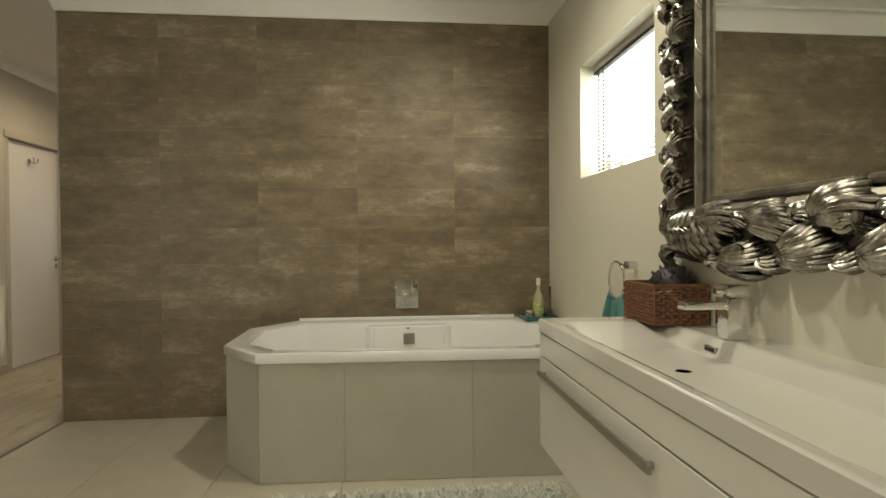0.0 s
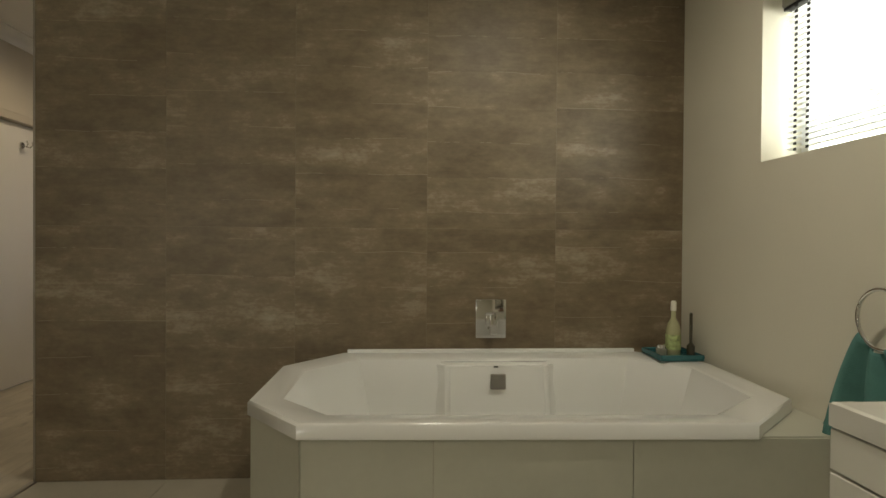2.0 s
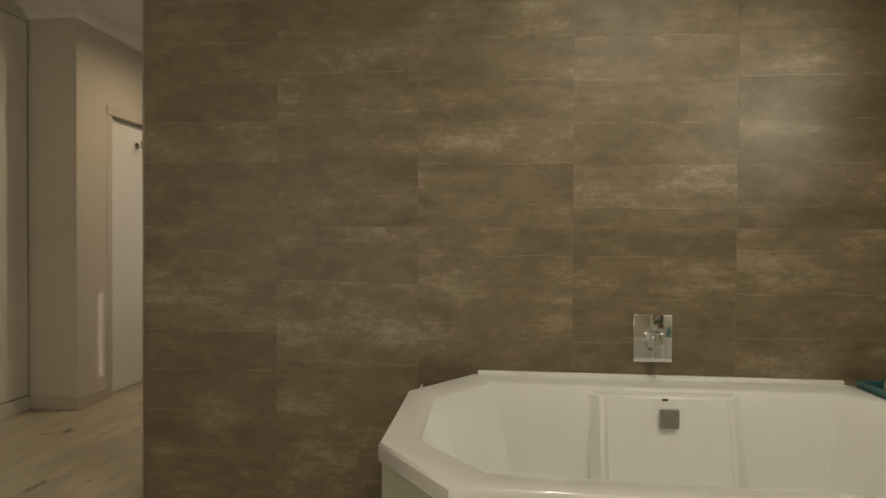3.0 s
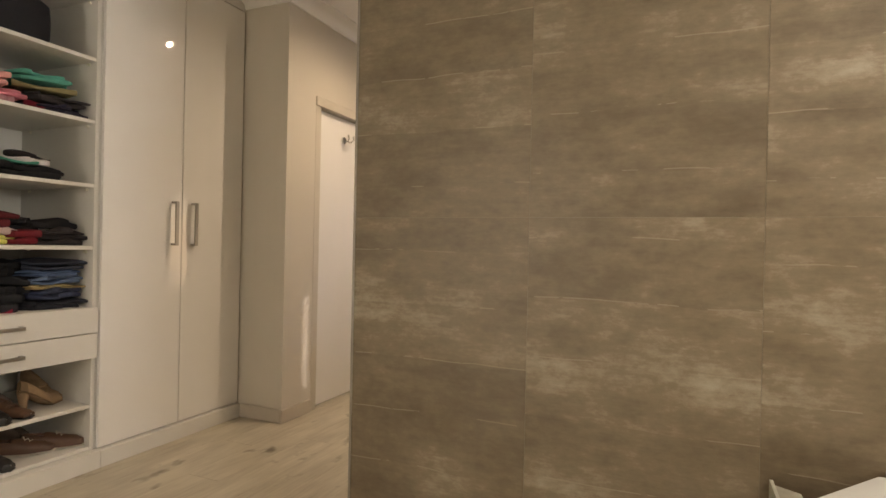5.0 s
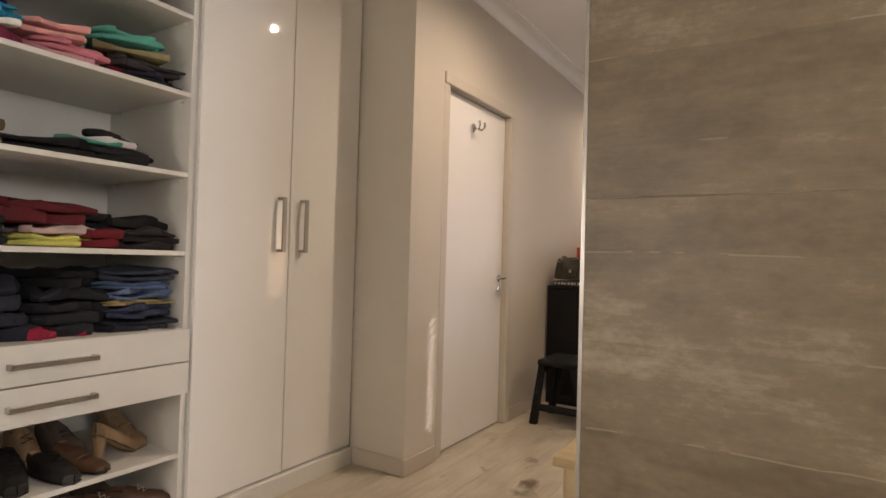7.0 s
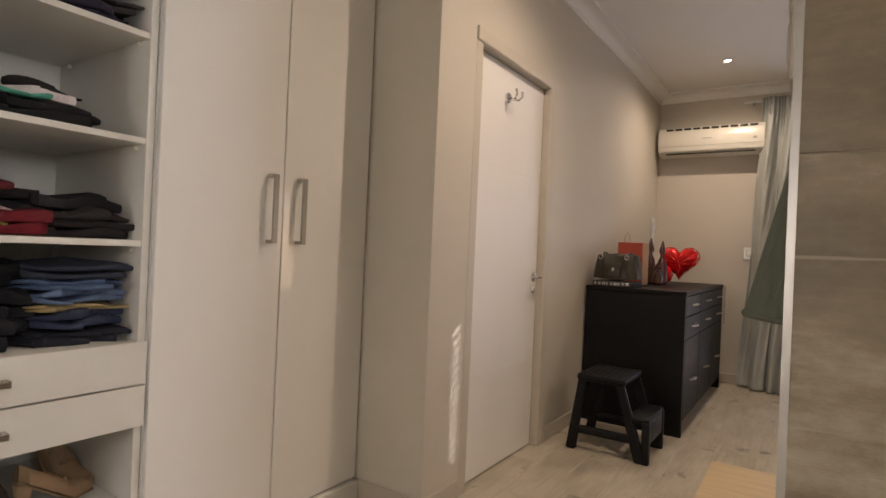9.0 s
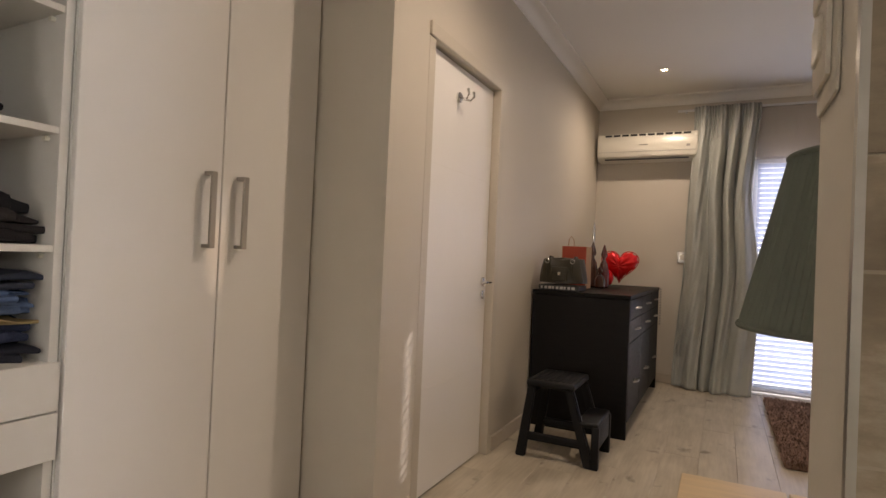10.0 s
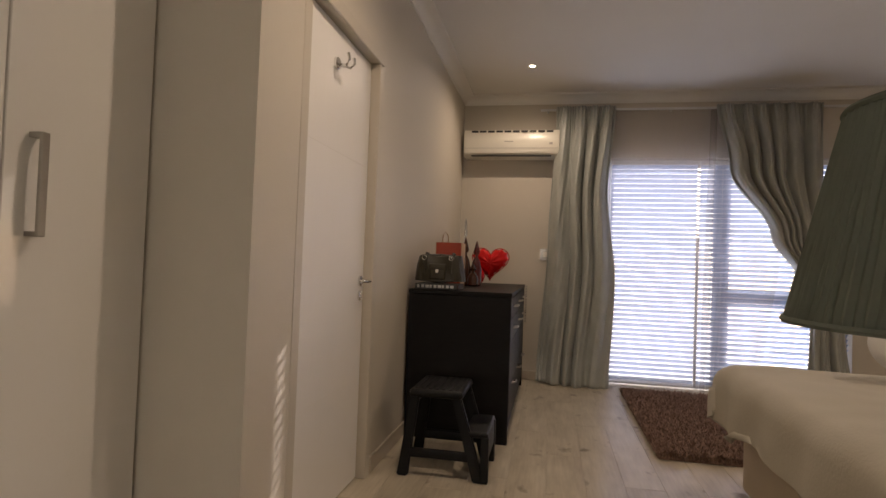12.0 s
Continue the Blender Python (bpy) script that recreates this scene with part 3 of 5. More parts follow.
def bath_thing():
    t = thing("bathtub", (0.1, 3.05, 0.55), "white acrylic corner-cut bathtub set into a tiled surround", "bathtub")
    b = bmesh.new()
    n = len(RIM)
    cx, cy = 0.11, 3.04
    def ring(fx, fy, z, back=0.0):
        return [b.verts.new((cx + (x - cx) * fx, cy + (y - cy) * fy - back, z)) for x, y in RIM]
    rings = [ring(1, 1, 0.557), ring(1.0, 1.0, 0.597), ring(0.993, 0.989, 0.605), ring(0.90, 0.83, 0.603), ring(0.885, 0.80, 0.595),
             ring(0.85, 0.74, 0.50), ring(0.79, 0.70, 0.30), ring(0.72, 0.63, 0.18), ring(0.62, 0.50, 0.155)]
    for r, s in zip(rings, rings[1:]):
        for k in range(n):
            b.faces.new((r[k], r[(k + 1) % n], s[(k + 1) % n], s[k]))
    b.faces.new(rings[-1])
    part("tub", b, M_ACRYL, t)
    # raised panels inside the far wall
    for x0, x1 in ((-0.16, 0.40),):
        pts = [(x0, 3.455), (x0 + 0.05, 3.405), (x1 - 0.05, 3.405), (x1, 3.455)]
        b = bmesh.new()
        top = [b.verts.new((x, y + 0.03, 0.585)) for x, y in pts]
        bot = [b.verts.new((x, y - 0.06, 0.20)) for x, y in pts]
        for k in range(3):
            b.faces.new((bot[k], bot[k + 1], top[k + 1], top[k]))
        b.faces.new(top)
        bmesh.ops.bevel(b, geom=b.edges[:], offset=0.015, segments=3, affect="EDGES")
        part("inner_panel", b, M_ACRYL, t)
    part("upstand", bm_box(-0.58, 0.83, 3.585, 3.606, 0.60, 0.622, 0.006, seg=2), M_ACRYL, t)
    o = bm_box(0.085, 0.155, 3.385, 3.398, 0.475, 0.545, 0.004)
    part("overflow_cover", o, M_STEEL, t, "square steel overflow cover")
    part("overflow_hole", bm_box(0.105, 0.125, 3.428, 3.432, 0.565, 0.572), M_DARK, t)
    part("drain", bm_lathe([(0.03, 0.156), (0.03, 0.162), (0.02, 0.164)], centre=(0.12, 3.05, 0)), M_CHROME, t)
    return t


bath_thing()
SUR = [(BWX, 2.49), (-0.600, 2.55), (-0.805, 2.79), (-0.805, 3.598), (BWX, 3.598)]
sur = bmesh.new()
for (x0, y0), (x1, y1) in zip(SUR, SUR[1:4]):
    bm_prism([(x0, y0), (x1, y1), (x1 + 0.06 * (0.1 - x1) , y1 + 0.06 * (3.05 - y1)), (x0 + 0.06 * (0.1 - x0), y0 + 0.06 * (3.05 - y0))], 0, 0.545, bm=sur)
surround = tagged(part("bath_surround", sur, M_LGROUT, smooth=False), "cream tiled bath surround with one cut corner", "bath surround")


def panel_tile(p, q, z0, z1, out=0.008):
    (x0, y0), (x1, y1) = p, q
    d = Vector((x1 - x0, y1 - y0)).normalized()
    nx, ny = d.y * out, -d.x * out
    x0, y0, x1, y1 = x0 + d.x * 0.001, y0 + d.y * 0.001, x1 - d.x * 0.001, y1 - d.y * 0.001
    return part("tile", bm_prism([(x0, y0), (x1, y1), (x1 + nx, y1 + ny), (x0 + nx, y0 + ny)], z0, z1), M_PTILE, surround, smooth=False)


def on_front(x):
    return (x, 2.55 - 0.06 * (x + 0.600) / 1.68)


for a, c in ((-0.600, -0.21), (-0.21, 0.385), (0.385, 0.98), (0.98, BWX - 0.002)):
    panel_tile(on_front(a), on_front(c), 0.003, 0.556)
panel_tile((-0.805, 2.79), (-0.600, 2.55), 0.003, 0.556)
panel_tile((-0.805, 3.2), (-0.805, 2.79), 0.003, 0.556)
panel_tile((-0.805, 3.6), (-0.805, 3.2), 0.003, 0.556)
# flat tiled ledge in the corner beside the tub
part("ledge_tile", bm_prism([(0.74, 2.505), (BWX - 0.002, 2.492), (BWX - 0.002, 3.6), (0.80, 3.6), (1.0, 3.3), (0.98, 2.78)], 0.546, 0.560, 0.002), M_PTILE, surround, smooth=False)

mx = thing("bath_mixer", (0.115, TWY, 0.76), "square chrome wall mixer above the bath", "tap")
part("wall_plate", bm_box(0.04, 0.19, TWY - 0.012, TWY, 0.672, 0.862, 0.004, seg=2), M_CHROME, mx)
part("mixer_body", bm_box(0.085, 0.145, TWY - 0.055, TWY - 0.012, 0.735, 0.795, 0.006, seg=2), M_CHROME, mx)
part("lever", bm_box(0.10, 0.132, TWY - 0.095, TWY - 0.055, 0.70, 0.80, 0.005, seg=2), M_CHROME, mx)

# tray with bottles on the bath's corner
tr = thing("glass_tray", (0.96, 3.45, 0.607), "teal glass tray holding toiletries on the bath corner", "tray")
b = bm_box(0.85, 1.055, 3.34, 3.55, 0.607, 0.615, 0.003)
for a in ((0.85, 0.858, 3.34, 3.55), (1.047, 1.055, 3.34, 3.55), (0.858, 1.047, 3.34, 3.348), (0.858, 1.047, 3.542, 3.55)):
    bm_box(*a, 0.615, 0.635, 0.002, bm=b)
part("tray_body", b, mat("teal_glass", (0.04, 0.14, 0.15), 0.12, var=0.1), tr)
bt = thing("soap_bottle", (0.955, 3.44, 0.616), "clear bottle of pale yellow soap with a long neck", "bottle")
part("bottle_body", bm_lathe([(0.03, 0), (0.034, 0.006), (0.034, 0.12), (0.026, 0.15), (0.012, 0.175), (0.011, 0.21)], centre=(0.955, 3.44, 0.616)), mat("pale_soap", (0.45, 0.44, 0.26), 0.15, var=0.1, coat=0.8), bt)
part("label_band", bm_lathe([(0.0346, 0.03), (0.0346, 0.1)], centre=(0.955, 3.44, 0.616)), mat("label_green", (0.42, 0.50, 0.22), 0.5, var=0.5, scale=60), bt)
part("cap", bm_lathe([(0.013, 0.21), (0.013, 0.25), (0.009, 0.256)], centre=(0.955, 3.44, 0.616)), M_ACPL, bt)
jr = thing("small_jar", (0.89, 3.42, 0.616), "small clear toiletry jar with a silver lid", "jar")
part("jar_body", bm_lathe([(0.022, 0), (0.026, 0.01), (0.026, 0.035), (0.02, 0.04)], centre=(0.89, 3.42, 0.616)), mat("jar_glass", (0.25, 0.25, 0.2), 0.1, coat=0.8), jr)
part("lid", bm_lathe([(0.022, 0.04), (0.022, 0.055), (0.015, 0.058)], centre=(0.89, 3.42, 0.616)), M_CHROME, jr)
db = thing("slim_bottle", (1.02, 3.40, 0.616), "slim dark toiletry bottle", "bottle")
part("bottle_body", bm_lathe([(0.016, 0), (0.018, 0.01), (0.018, 0.05), (0.007, 0.065), (0.007, 0.2), (0.004, 0.205)], centre=(1.02, 3.40, 0.616)), mat("smoke_glass", (0.05, 0.045, 0.03), 0.15, coat=0.6), db)

# ---- bathroom: vanity ----
VY0, VY1, VX = 0.25, 1.95, 0.555
va = thing("vanity_cabinet", (0.82, 1.1, 0.355), "white lacquered wall-hung vanity cabinet with long drawers", "cabinet")
part("body", bm_box(VX + 0.02, BWX, VY0 + 0.004, VY1 - 0.004, 0.357, 0.775, 0.002), M_VAN, va, smooth=False)
part("drawer_front", bm_box(VX, VX + 0.018, VY0, VY1, 0.690, 0.773, 0.002), M_VAN, va, smooth=False)
dr = part("drawer_front", bm_box(VX, VX + 0.018, VY0, VY1, 0.355, 0.685, 0.002), M_VAN, va, smooth=False)
hb = bm_box(VX - 0.026, VX - 0.014, 1.03, 1.90, 0.622, 0.644, 0.002)
for y in (1.05, 1.87):
    bm_box(VX - 0.014, VX, y, y + 0.014, 0.626, 0.640, bm=hb)
part("handle", hb, M_STEEL, dr, "long flat brushed steel handle", smooth=False)


def basin():
    """A slab with a wide, shallow, ramped trough."""
    ax, bx, ay, by = VX + 0.035, 0.955, VY0 + 0.09, VY1 - 0.10
    def h(x, y):
        if not (ax < x < bx and ay < y < by):
            return 0.0
        sx = min((x - ax) / 0.04, (bx - x) / 0.05, 1)
        sy = min((y - ay) / 0.40, (by - y) / 0.40, 1)
        s = min(1, min(sx, 1) * min(sy, 1))
        return -0.062 * (s * s * (3 - 2 * s)) ** 0.8
    b = bmesh.new()
    xs = sorted(set([VX - 0.003, VX + 0.002] + [VX + 0.01 + (BWX - VX - 0.01) * k / 48 for k in range(49)]))
    ys = sorted(set([VY0, VY0 + 0.004, VY1 - 0.004, VY1] + [VY0 + 0.01 + (VY1 - VY0 - 0.02) * k / 110 for k in range(111)]))
    g = []
    for y in ys:
        g.append([b.verts.new((x, y, 0.825 + h(x, y) - (0.003 if x == xs[0] or y in (ys[0], ys[-1]) else 0))) for x in xs])
    for j in range(len(ys) - 1):
        for i in range(len(xs) - 1):
            b.faces.new((g[j][i], g[j][i + 1], g[j + 1][i + 1], g[j + 1][i]))
    low = 0.777
    for line in ([r[0] for r in g], [r[-1] for r in g], g[0], g[-1]):
        lo = [b.verts.new((v.co.x, v.co.y, low)) for v in line]
        for k in range(len(line) - 1):
            b.faces.new((line[k], line[k + 1], lo[k + 1], lo[k]))
    return b


ba = thing("washbasin", (0.82, 1.1, 0.784), "wide white cast basin with a ramped trough on the vanity", "washbasin")
part("basin_top", basin(), M_BASIN, ba)
part("drain_hole", bm_lathe([(0.022, 0.7715), (0.022, 0.774), (0.02, 0.775)], centre=(0.75, 1.285, 0)), M_DARK, ba)
part("drain", bm_lathe([(0.031, 0.764), (0.031, 0.770), (0.024, 0.772), (0.02, 0.766)], centre=(0.75, 1.285, 0)), M_STEEL, ba)
ov = bm_box(0.925, 0.935, 1.43, 1.49, 0.783, 0.803, 0.002)
part("overflow_slot", ov, M_STEEL, ba)
part("overflow_hole", bm_box(0.9245, 0.926, 1.437, 1.483, 0.788, 0.798), M_DARK, ba)

tp = thing("basin_mixer", (0.985, 1.45, 0.826), "square chrome basin mixer with a flat spout", "tap")
part("column", bm_box(0.955, 1.018, 1.418, 1.482, 0.826, 0.945, 0.004, seg=2), M_CHROME, tp)
part("spout", bm_box(0.835, 0.956, 1.425, 1.475, 0.912, 0.934, 0.003, seg=2), M_CHROME, tp)
part("lever", bm_box(0.95, 1.022, 1.415, 1.485, 0.952, 0.982, 0.004, seg=2), M_CHROME, tp)
part("neck", bm_box(0.97, 1.005, 1.433, 1.467, 0.944, 0.953), M_CHROME, tp)

# wicker basket with a brush
bk = thing("wicker_basket", (0.965, 1.80, 0.826), "square brown wicker basket holding a black brush", "basket")
bx0, bx1, by0, by1, bz0, bz1 = 0.875, 1.06, 1.695, 1.925, 0.828, 0.955
b = bmesh.new()
for r in range(11):
    z = bz0 + 0.006 + r * 0.0112
    pts = []
    for k in range(4):
        c0 = [(bx0, by0), (bx1, by0), (bx1, by1), (bx0, by1)][k]
        c1 = [(bx1, by0), (bx1, by1), (bx0, by1), (bx0, by0)][k]
        for s in range(12):
            f = s / 12
            wv = 0.004 * (1 if (s + r) % 2 else -1)
            nx, ny = [(0, 1), (1, 0), (0, 1), (1, 0)][k]
            pts.append((c0[0] + (c1[0] - c0[0]) * f + nx * wv, c0[1] + (c1[1] - c0[1]) * f + ny * wv, z))
    bm_tube(pts, 0.0052, 6, bm=b, closed=True)
part("weave", b, M_WICKER, bk)
b = bmesh.new()
for k in range(4):
    c0 = [(bx0, by0), (bx1, by0), (bx1, by1), (bx0, by1)][k]
    c1 = [(bx1, by0), (bx1, by1), (bx0, by1), (bx0, by0)][k]
    for s in range(6):
        f = s / 6
        p = (c0[0] + (c1[0] - c0[0]) * f, c0[1] + (c1[1] - c0[1]) * f)
        bm_tube([(*p, bz0), (*p, bz1)], 0.004, 6, bm=b)
part("stakes", b, M_WICKER, bk)
part("rim", bm_tube([(bx0, by0, bz1), (bx1, by0, bz1), (bx1, by1, bz1), (bx0, by1, bz1)], 0.009, 8, closed=True), M_WICKER, bk)
part("bottom", bm_box(bx0, bx1, by0, by1, bz0 - 0.002, bz0 + 0.004), M_WICKER, bk)
br = thing("hair_brush", (0.99, 1.80, 0.92), "black paddle hair brush standing in the basket", "brush")
part("brush_head", bm_sheet(lambda u, v: (0.99 + 0.075 * math.cos(math.pi * u) * math.sin(math.pi * (0.15 + 0.85 * v) / 1.0), 1.80 + 0.085 * math.cos(math.pi * (0.15 + 0.85 * v)), 0.945 + 0.075 * math.sin(math.pi * u) * math.sin(math.pi * (0.15 + 0.85 * v))), 20, 20), M_BRUSH, br)
b = bmesh.new()
for i in range(90):
    u, v = rng.uniform(0.05, 0.95), rng.uniform(0.1, 0.9)
    p = Vector((0.99 + 0.075 * math.cos(math.pi * u) * math.sin(math.pi * v), 1.80 + 0.085 * math.cos(math.pi * v), 0.945 + 0.075 * math.sin(math.pi * u) * math.sin(math.pi * v)))
    d = (p - Vector((0.99, 1.80, 0.93))).normalized() * 0.012
    bm_tube([p, p + d], [0.0025, 0.0012], 5, bm=b)
part("bristles", b, M_BRUSH, br)

# towel ring
rg = thing("towel_ring", (BWX, 2.28, 0.99), "round chrome towel ring on the wall", "towel ring")
part("bracket", bm_box(BWX - 0.05, BWX, 2.262, 2.298, 0.985, 1.02, 0.004, seg=2), M_CHROME, rg)
RC = (BWX - 0.055, 2.36, 0.93)
part("ring", bm_tube([(RC[0], RC[1] + 0.085 * math.cos(a), RC[2] + 0.085 * math.sin(a)) for a in [2 * math.pi * k / 40 for k in range(40)]], 0.006, 10, closed=True), M_CHROME, rg)
part("arm", bm_tube([(RC[0], 2.28, 1.003), (RC[0], 2.33, 1.01)], 0.007, 8), M_CHROME, rg)
tw = thing("hand_towel", (BWX - 0.055, 2.37, 0.60), "teal hand towel drawn through the ring", "towel")
ob = part("cloth", bm_sheet(lambda u, v: (BWX - 0.055 + 0.028 * math.sin(u * 19 + 2 * v) * (0.3 + v), 2.37 + (u - 0.5) * (0.13 + 0.36 * v ** 0.8), 0.885 - 0.05 * math.sin(math.pi * u) * (1 - v) - 0.33 * v), 60, 30), M_TOWEL, tw)
thick(ob, 0.008)

# ---- the carved mirror ----
mr = thing("wall_mirror", (1.05, 1.2, 1.015), "large mirror in a silvered carved acanthus frame", "mirror")
MY0, MY1, MZ0, MZ1 = 0.36, 1.93, 1.015, 2.36
IY0, IY1, IZ0, IZ1 = MY0 + 0.275, MY1 - 0.275, MZ0 + 0.24, MZ1 - 0.24
part("glass", bm_box(1.055, 1.062, IY0 - 0.02, IY1 + 0.02, IZ0 - 0.02, IZ1 + 0.02), M_MIRROR, mr, smooth=False)
part("backing", bm_box(1.062, 1.078, MY0 + 0.03, MY1 - 0.03, MZ0 + 0.03, MZ1 - 0.03), M_SILVERD, mr, smooth=False)


def moulding(o, w, h, x):
    """A rectangular ring of half-round bar, o outside the glass."""
    b = bmesh.new()
    y0, y1, z0, z1 = IY0 - o, IY1 + o, IZ0 - o, IZ1 + o
    prof = [(-w / 2, 0), (-w * 0.4, h * 0.7), (0, h), (w * 0.4, h * 0.7), (w / 2, 0)]
    rows = []
    for sy, sz, y, z in ((-1, -1, y0, z0), (1, -1, y1, z0), (1, 1, y1, z1), (-1, 1, y0, z1)):
        rows.append([b.verts.new((x - d, y + sy * p, z + sz * p)) for p, d in prof])
    for k in range(4):
        r, s = rows[k], rows[(k + 1) % 4]
        for i in range(len(prof) - 1):
            b.faces.new((r[i], r[i + 1], s[i + 1], s[i]))
    return b


part("inner_moulding", moulding(0.012, 0.026, 0.014, 1.055), M_SILVERD, mr)
part("inner_moulding", moulding(0.05, 0.04, 0.03, 1.058), M_SILVERD, mr)
part("inner_moulding", moulding(0.078, 0.018, 0.022, 1.058), M_SILVERD, mr)
# ribbon turns on the moulding
for z in [IZ0 + 0.05 + 0.15 * i for i in range(6)]:
    for y in (IY0 - 0.05, IY1 + 0.05):
        part("ribbon", bm_tube([(1.036, y - 0.016, z - 0.03), (1.029, y, z), (1.036, y + 0.016, z + 0.03)], 0.005, 6), M_SILVERD, mr)
for y in [IY0 + 0.05 + 0.17 * i for i in range(6)]:
    for z in (IZ0 - 0.05, IZ1 + 0.05):
        part("ribbon", bm_tube([(1.036, y - 0.03, z - 0.014), (1.029, y, z), (1.036, y + 0.03, z + 0.014)], 0.005, 6), M_SILVERD, mr)


def acanthus(y, z, ang, size, curl, ribs=8):
    """One carved leaf on the frame: ridged lobes that fan out, arch off the wall and roll under at the tip."""
    b = bmesh.new()
    tilt, curl = rng.uniform(-0.3, 0.3), curl * rng.uniform(0.8, 1.5)
    for r in range(ribs):
        f = r / (ribs - 1) - 0.5
        a0 = ang + f * 0.75 + tilt
        L = size * (1 - 1.1 * f * f) * rng.uniform(0.9, 1.08)
        wv = size * 0.078
        pts = []
        for s in range(9):
            t = s / 8
            a = a0 + curl * t * t * 1.3 + f * 0.5 * t
            pts.append((t, a))
        yy, zz = y, z
        prev = None
        rows = []
        for t, a in pts:
            if prev is not None:
                yy += math.cos(a) * L / 8
                zz += math.sin(a) * L / 8
            prev = a
            up = 0.018 + 0.055 * math.sin(math.pi * min(1, t * 0.9 + 0.12)) * (size / 0.12) ** 0.5 - 0.012 * abs(f)
            if t > 0.8:
                up -= 0.02 * (t - 0.8) / 0.2
            w = wv * (0.35 + 0.75 * math.sin(math.pi * min(1, 0.15 + 0.8 * t)))
            ny, nz = -math.sin(a) * w, math.cos(a) * w
            rows.append([b.verts.new((1.06 - up * 0.55, yy - ny, zz - nz)), b.verts.new((1.06 - up * 0.95, yy - ny * 0.5, zz - nz * 0.5)), b.verts.new((1.06 - up, yy, zz)),
                         b.verts.new((1.06 - up * 0.95, yy + ny * 0.5, zz + nz * 0.5)), b.verts.new((1.06 - up * 0.55, yy + ny, zz + nz))])
        for q, s in zip(rows, rows[1:]):
            for i in range(4):
                b.faces.new((q[i], q[i + 1], s[i + 1], s[i]))
    return b


def scroll(y, z, r, turn, a0):
    """A rolled volute."""
    pts, rad = [], []
    for s in range(26):
        t = s / 25
        a = a0 + turn * t * 4.2 * math.pi / 1.4
        q = r * (1 - 0.82 * t)
        pts.append((1.045 - 0.022 - 0.03 * t, y + q * math.cos(a), z + q * math.sin(a)))
        rad.append(0.017 * (1 - 0.5 * t) * r / 0.05)
    return bm_tube(pts, rad, 8)


def leaf(bm):
    ob = part("carved_leaf", bm, M_SILVER, mr)
    s = ob.modifiers.new("thickness", "SOLIDIFY")
    s.thickness = 0.006


oc = 0.165
side = 0
z = MZ0 + 0.13
while z < MZ1 - 0.1:
    for y, sg in ((MY1 - 0.085, 1), (MY0 + 0.085, -1)):
        s = 1 if side % 2 else -1
        leaf(acanthus(y - 0.05 * sg * s, z - 0.03, math.pi / 2 - sg * s * 0.55, 0.125, sg * s * 0.9))
        leaf(acanthus(y + 0.03 * sg * s, z + 0.02, math.pi / 2 + sg * s * 0.9, 0.085, -sg * s * 1.3, 6))
        part("volute", scroll(y + 0.045 * sg * s, z - 0.02, 0.036, sg * s, 0.4), M_SILVER, mr)
    z += 0.098
    side += 1
y = MY1 - 0.33
side = 0
while y > MY0 + 0.2:
    for z, sg in ((MZ0 + 0.10, 1), (MZ1 - 0.10, -1)):
        s = 1 if side % 2 else -1
        leaf(acanthus(y + 0.07, z - 0.03 * sg * s, math.pi + sg * s * 0.45, 0.20, -sg * s * 0.9, 10))
        leaf(acanthus(y + 0.02, z + 0.045 * sg * s, math.pi - sg * s * 0.8, 0.11, sg * s * 1.4, 7))
        part("volute", scroll(y - 0.02, z - 0.045 * sg * s, 0.042, -sg * s, 1.2), M_SILVER, mr)
    y -= 0.125
    side += 1
# big rolled shells at the corners
for cy, sg in ((MY1 - 0.17, -1), (MY0 + 0.17, 1)):
    for cz, sz in ((MZ0 + 0.115, 1), (MZ1 - 0.115, -1)):
        for i in range(9):
            f = i / 8
            yy = cy + sg * (f - 0.25) * 0.26
            rr = 0.085 * (0.62 + 0.38 * math.sin(math.pi * (0.12 + 0.8 * f)))
            part("shell_rib", bm_tube([(1.058 - 0.085 * math.sin(a) * rr / 0.085, yy + 0.02 * math.sin(2 * a), cz + sz * rr * math.cos(a)) for a in [math.pi * k / 12 for k in range(13)]], [0.009] + [0.0165] * 11 + [0.009], 8), M_SILVER, mr)
        leaf(acanthus(cy - sg * 0.05, cz - sz * 0.02, math.pi / 2 * sz + 0.5 * sg, 0.17, 0.8 * sg, 6))
        leaf(acanthus(cy - sg * 0.07, cz - sz * 0.05, (0.3 if sg < 0 else math.pi - 0.3) - 0.5 * sz, 0.13, 0.9 * sg, 6))


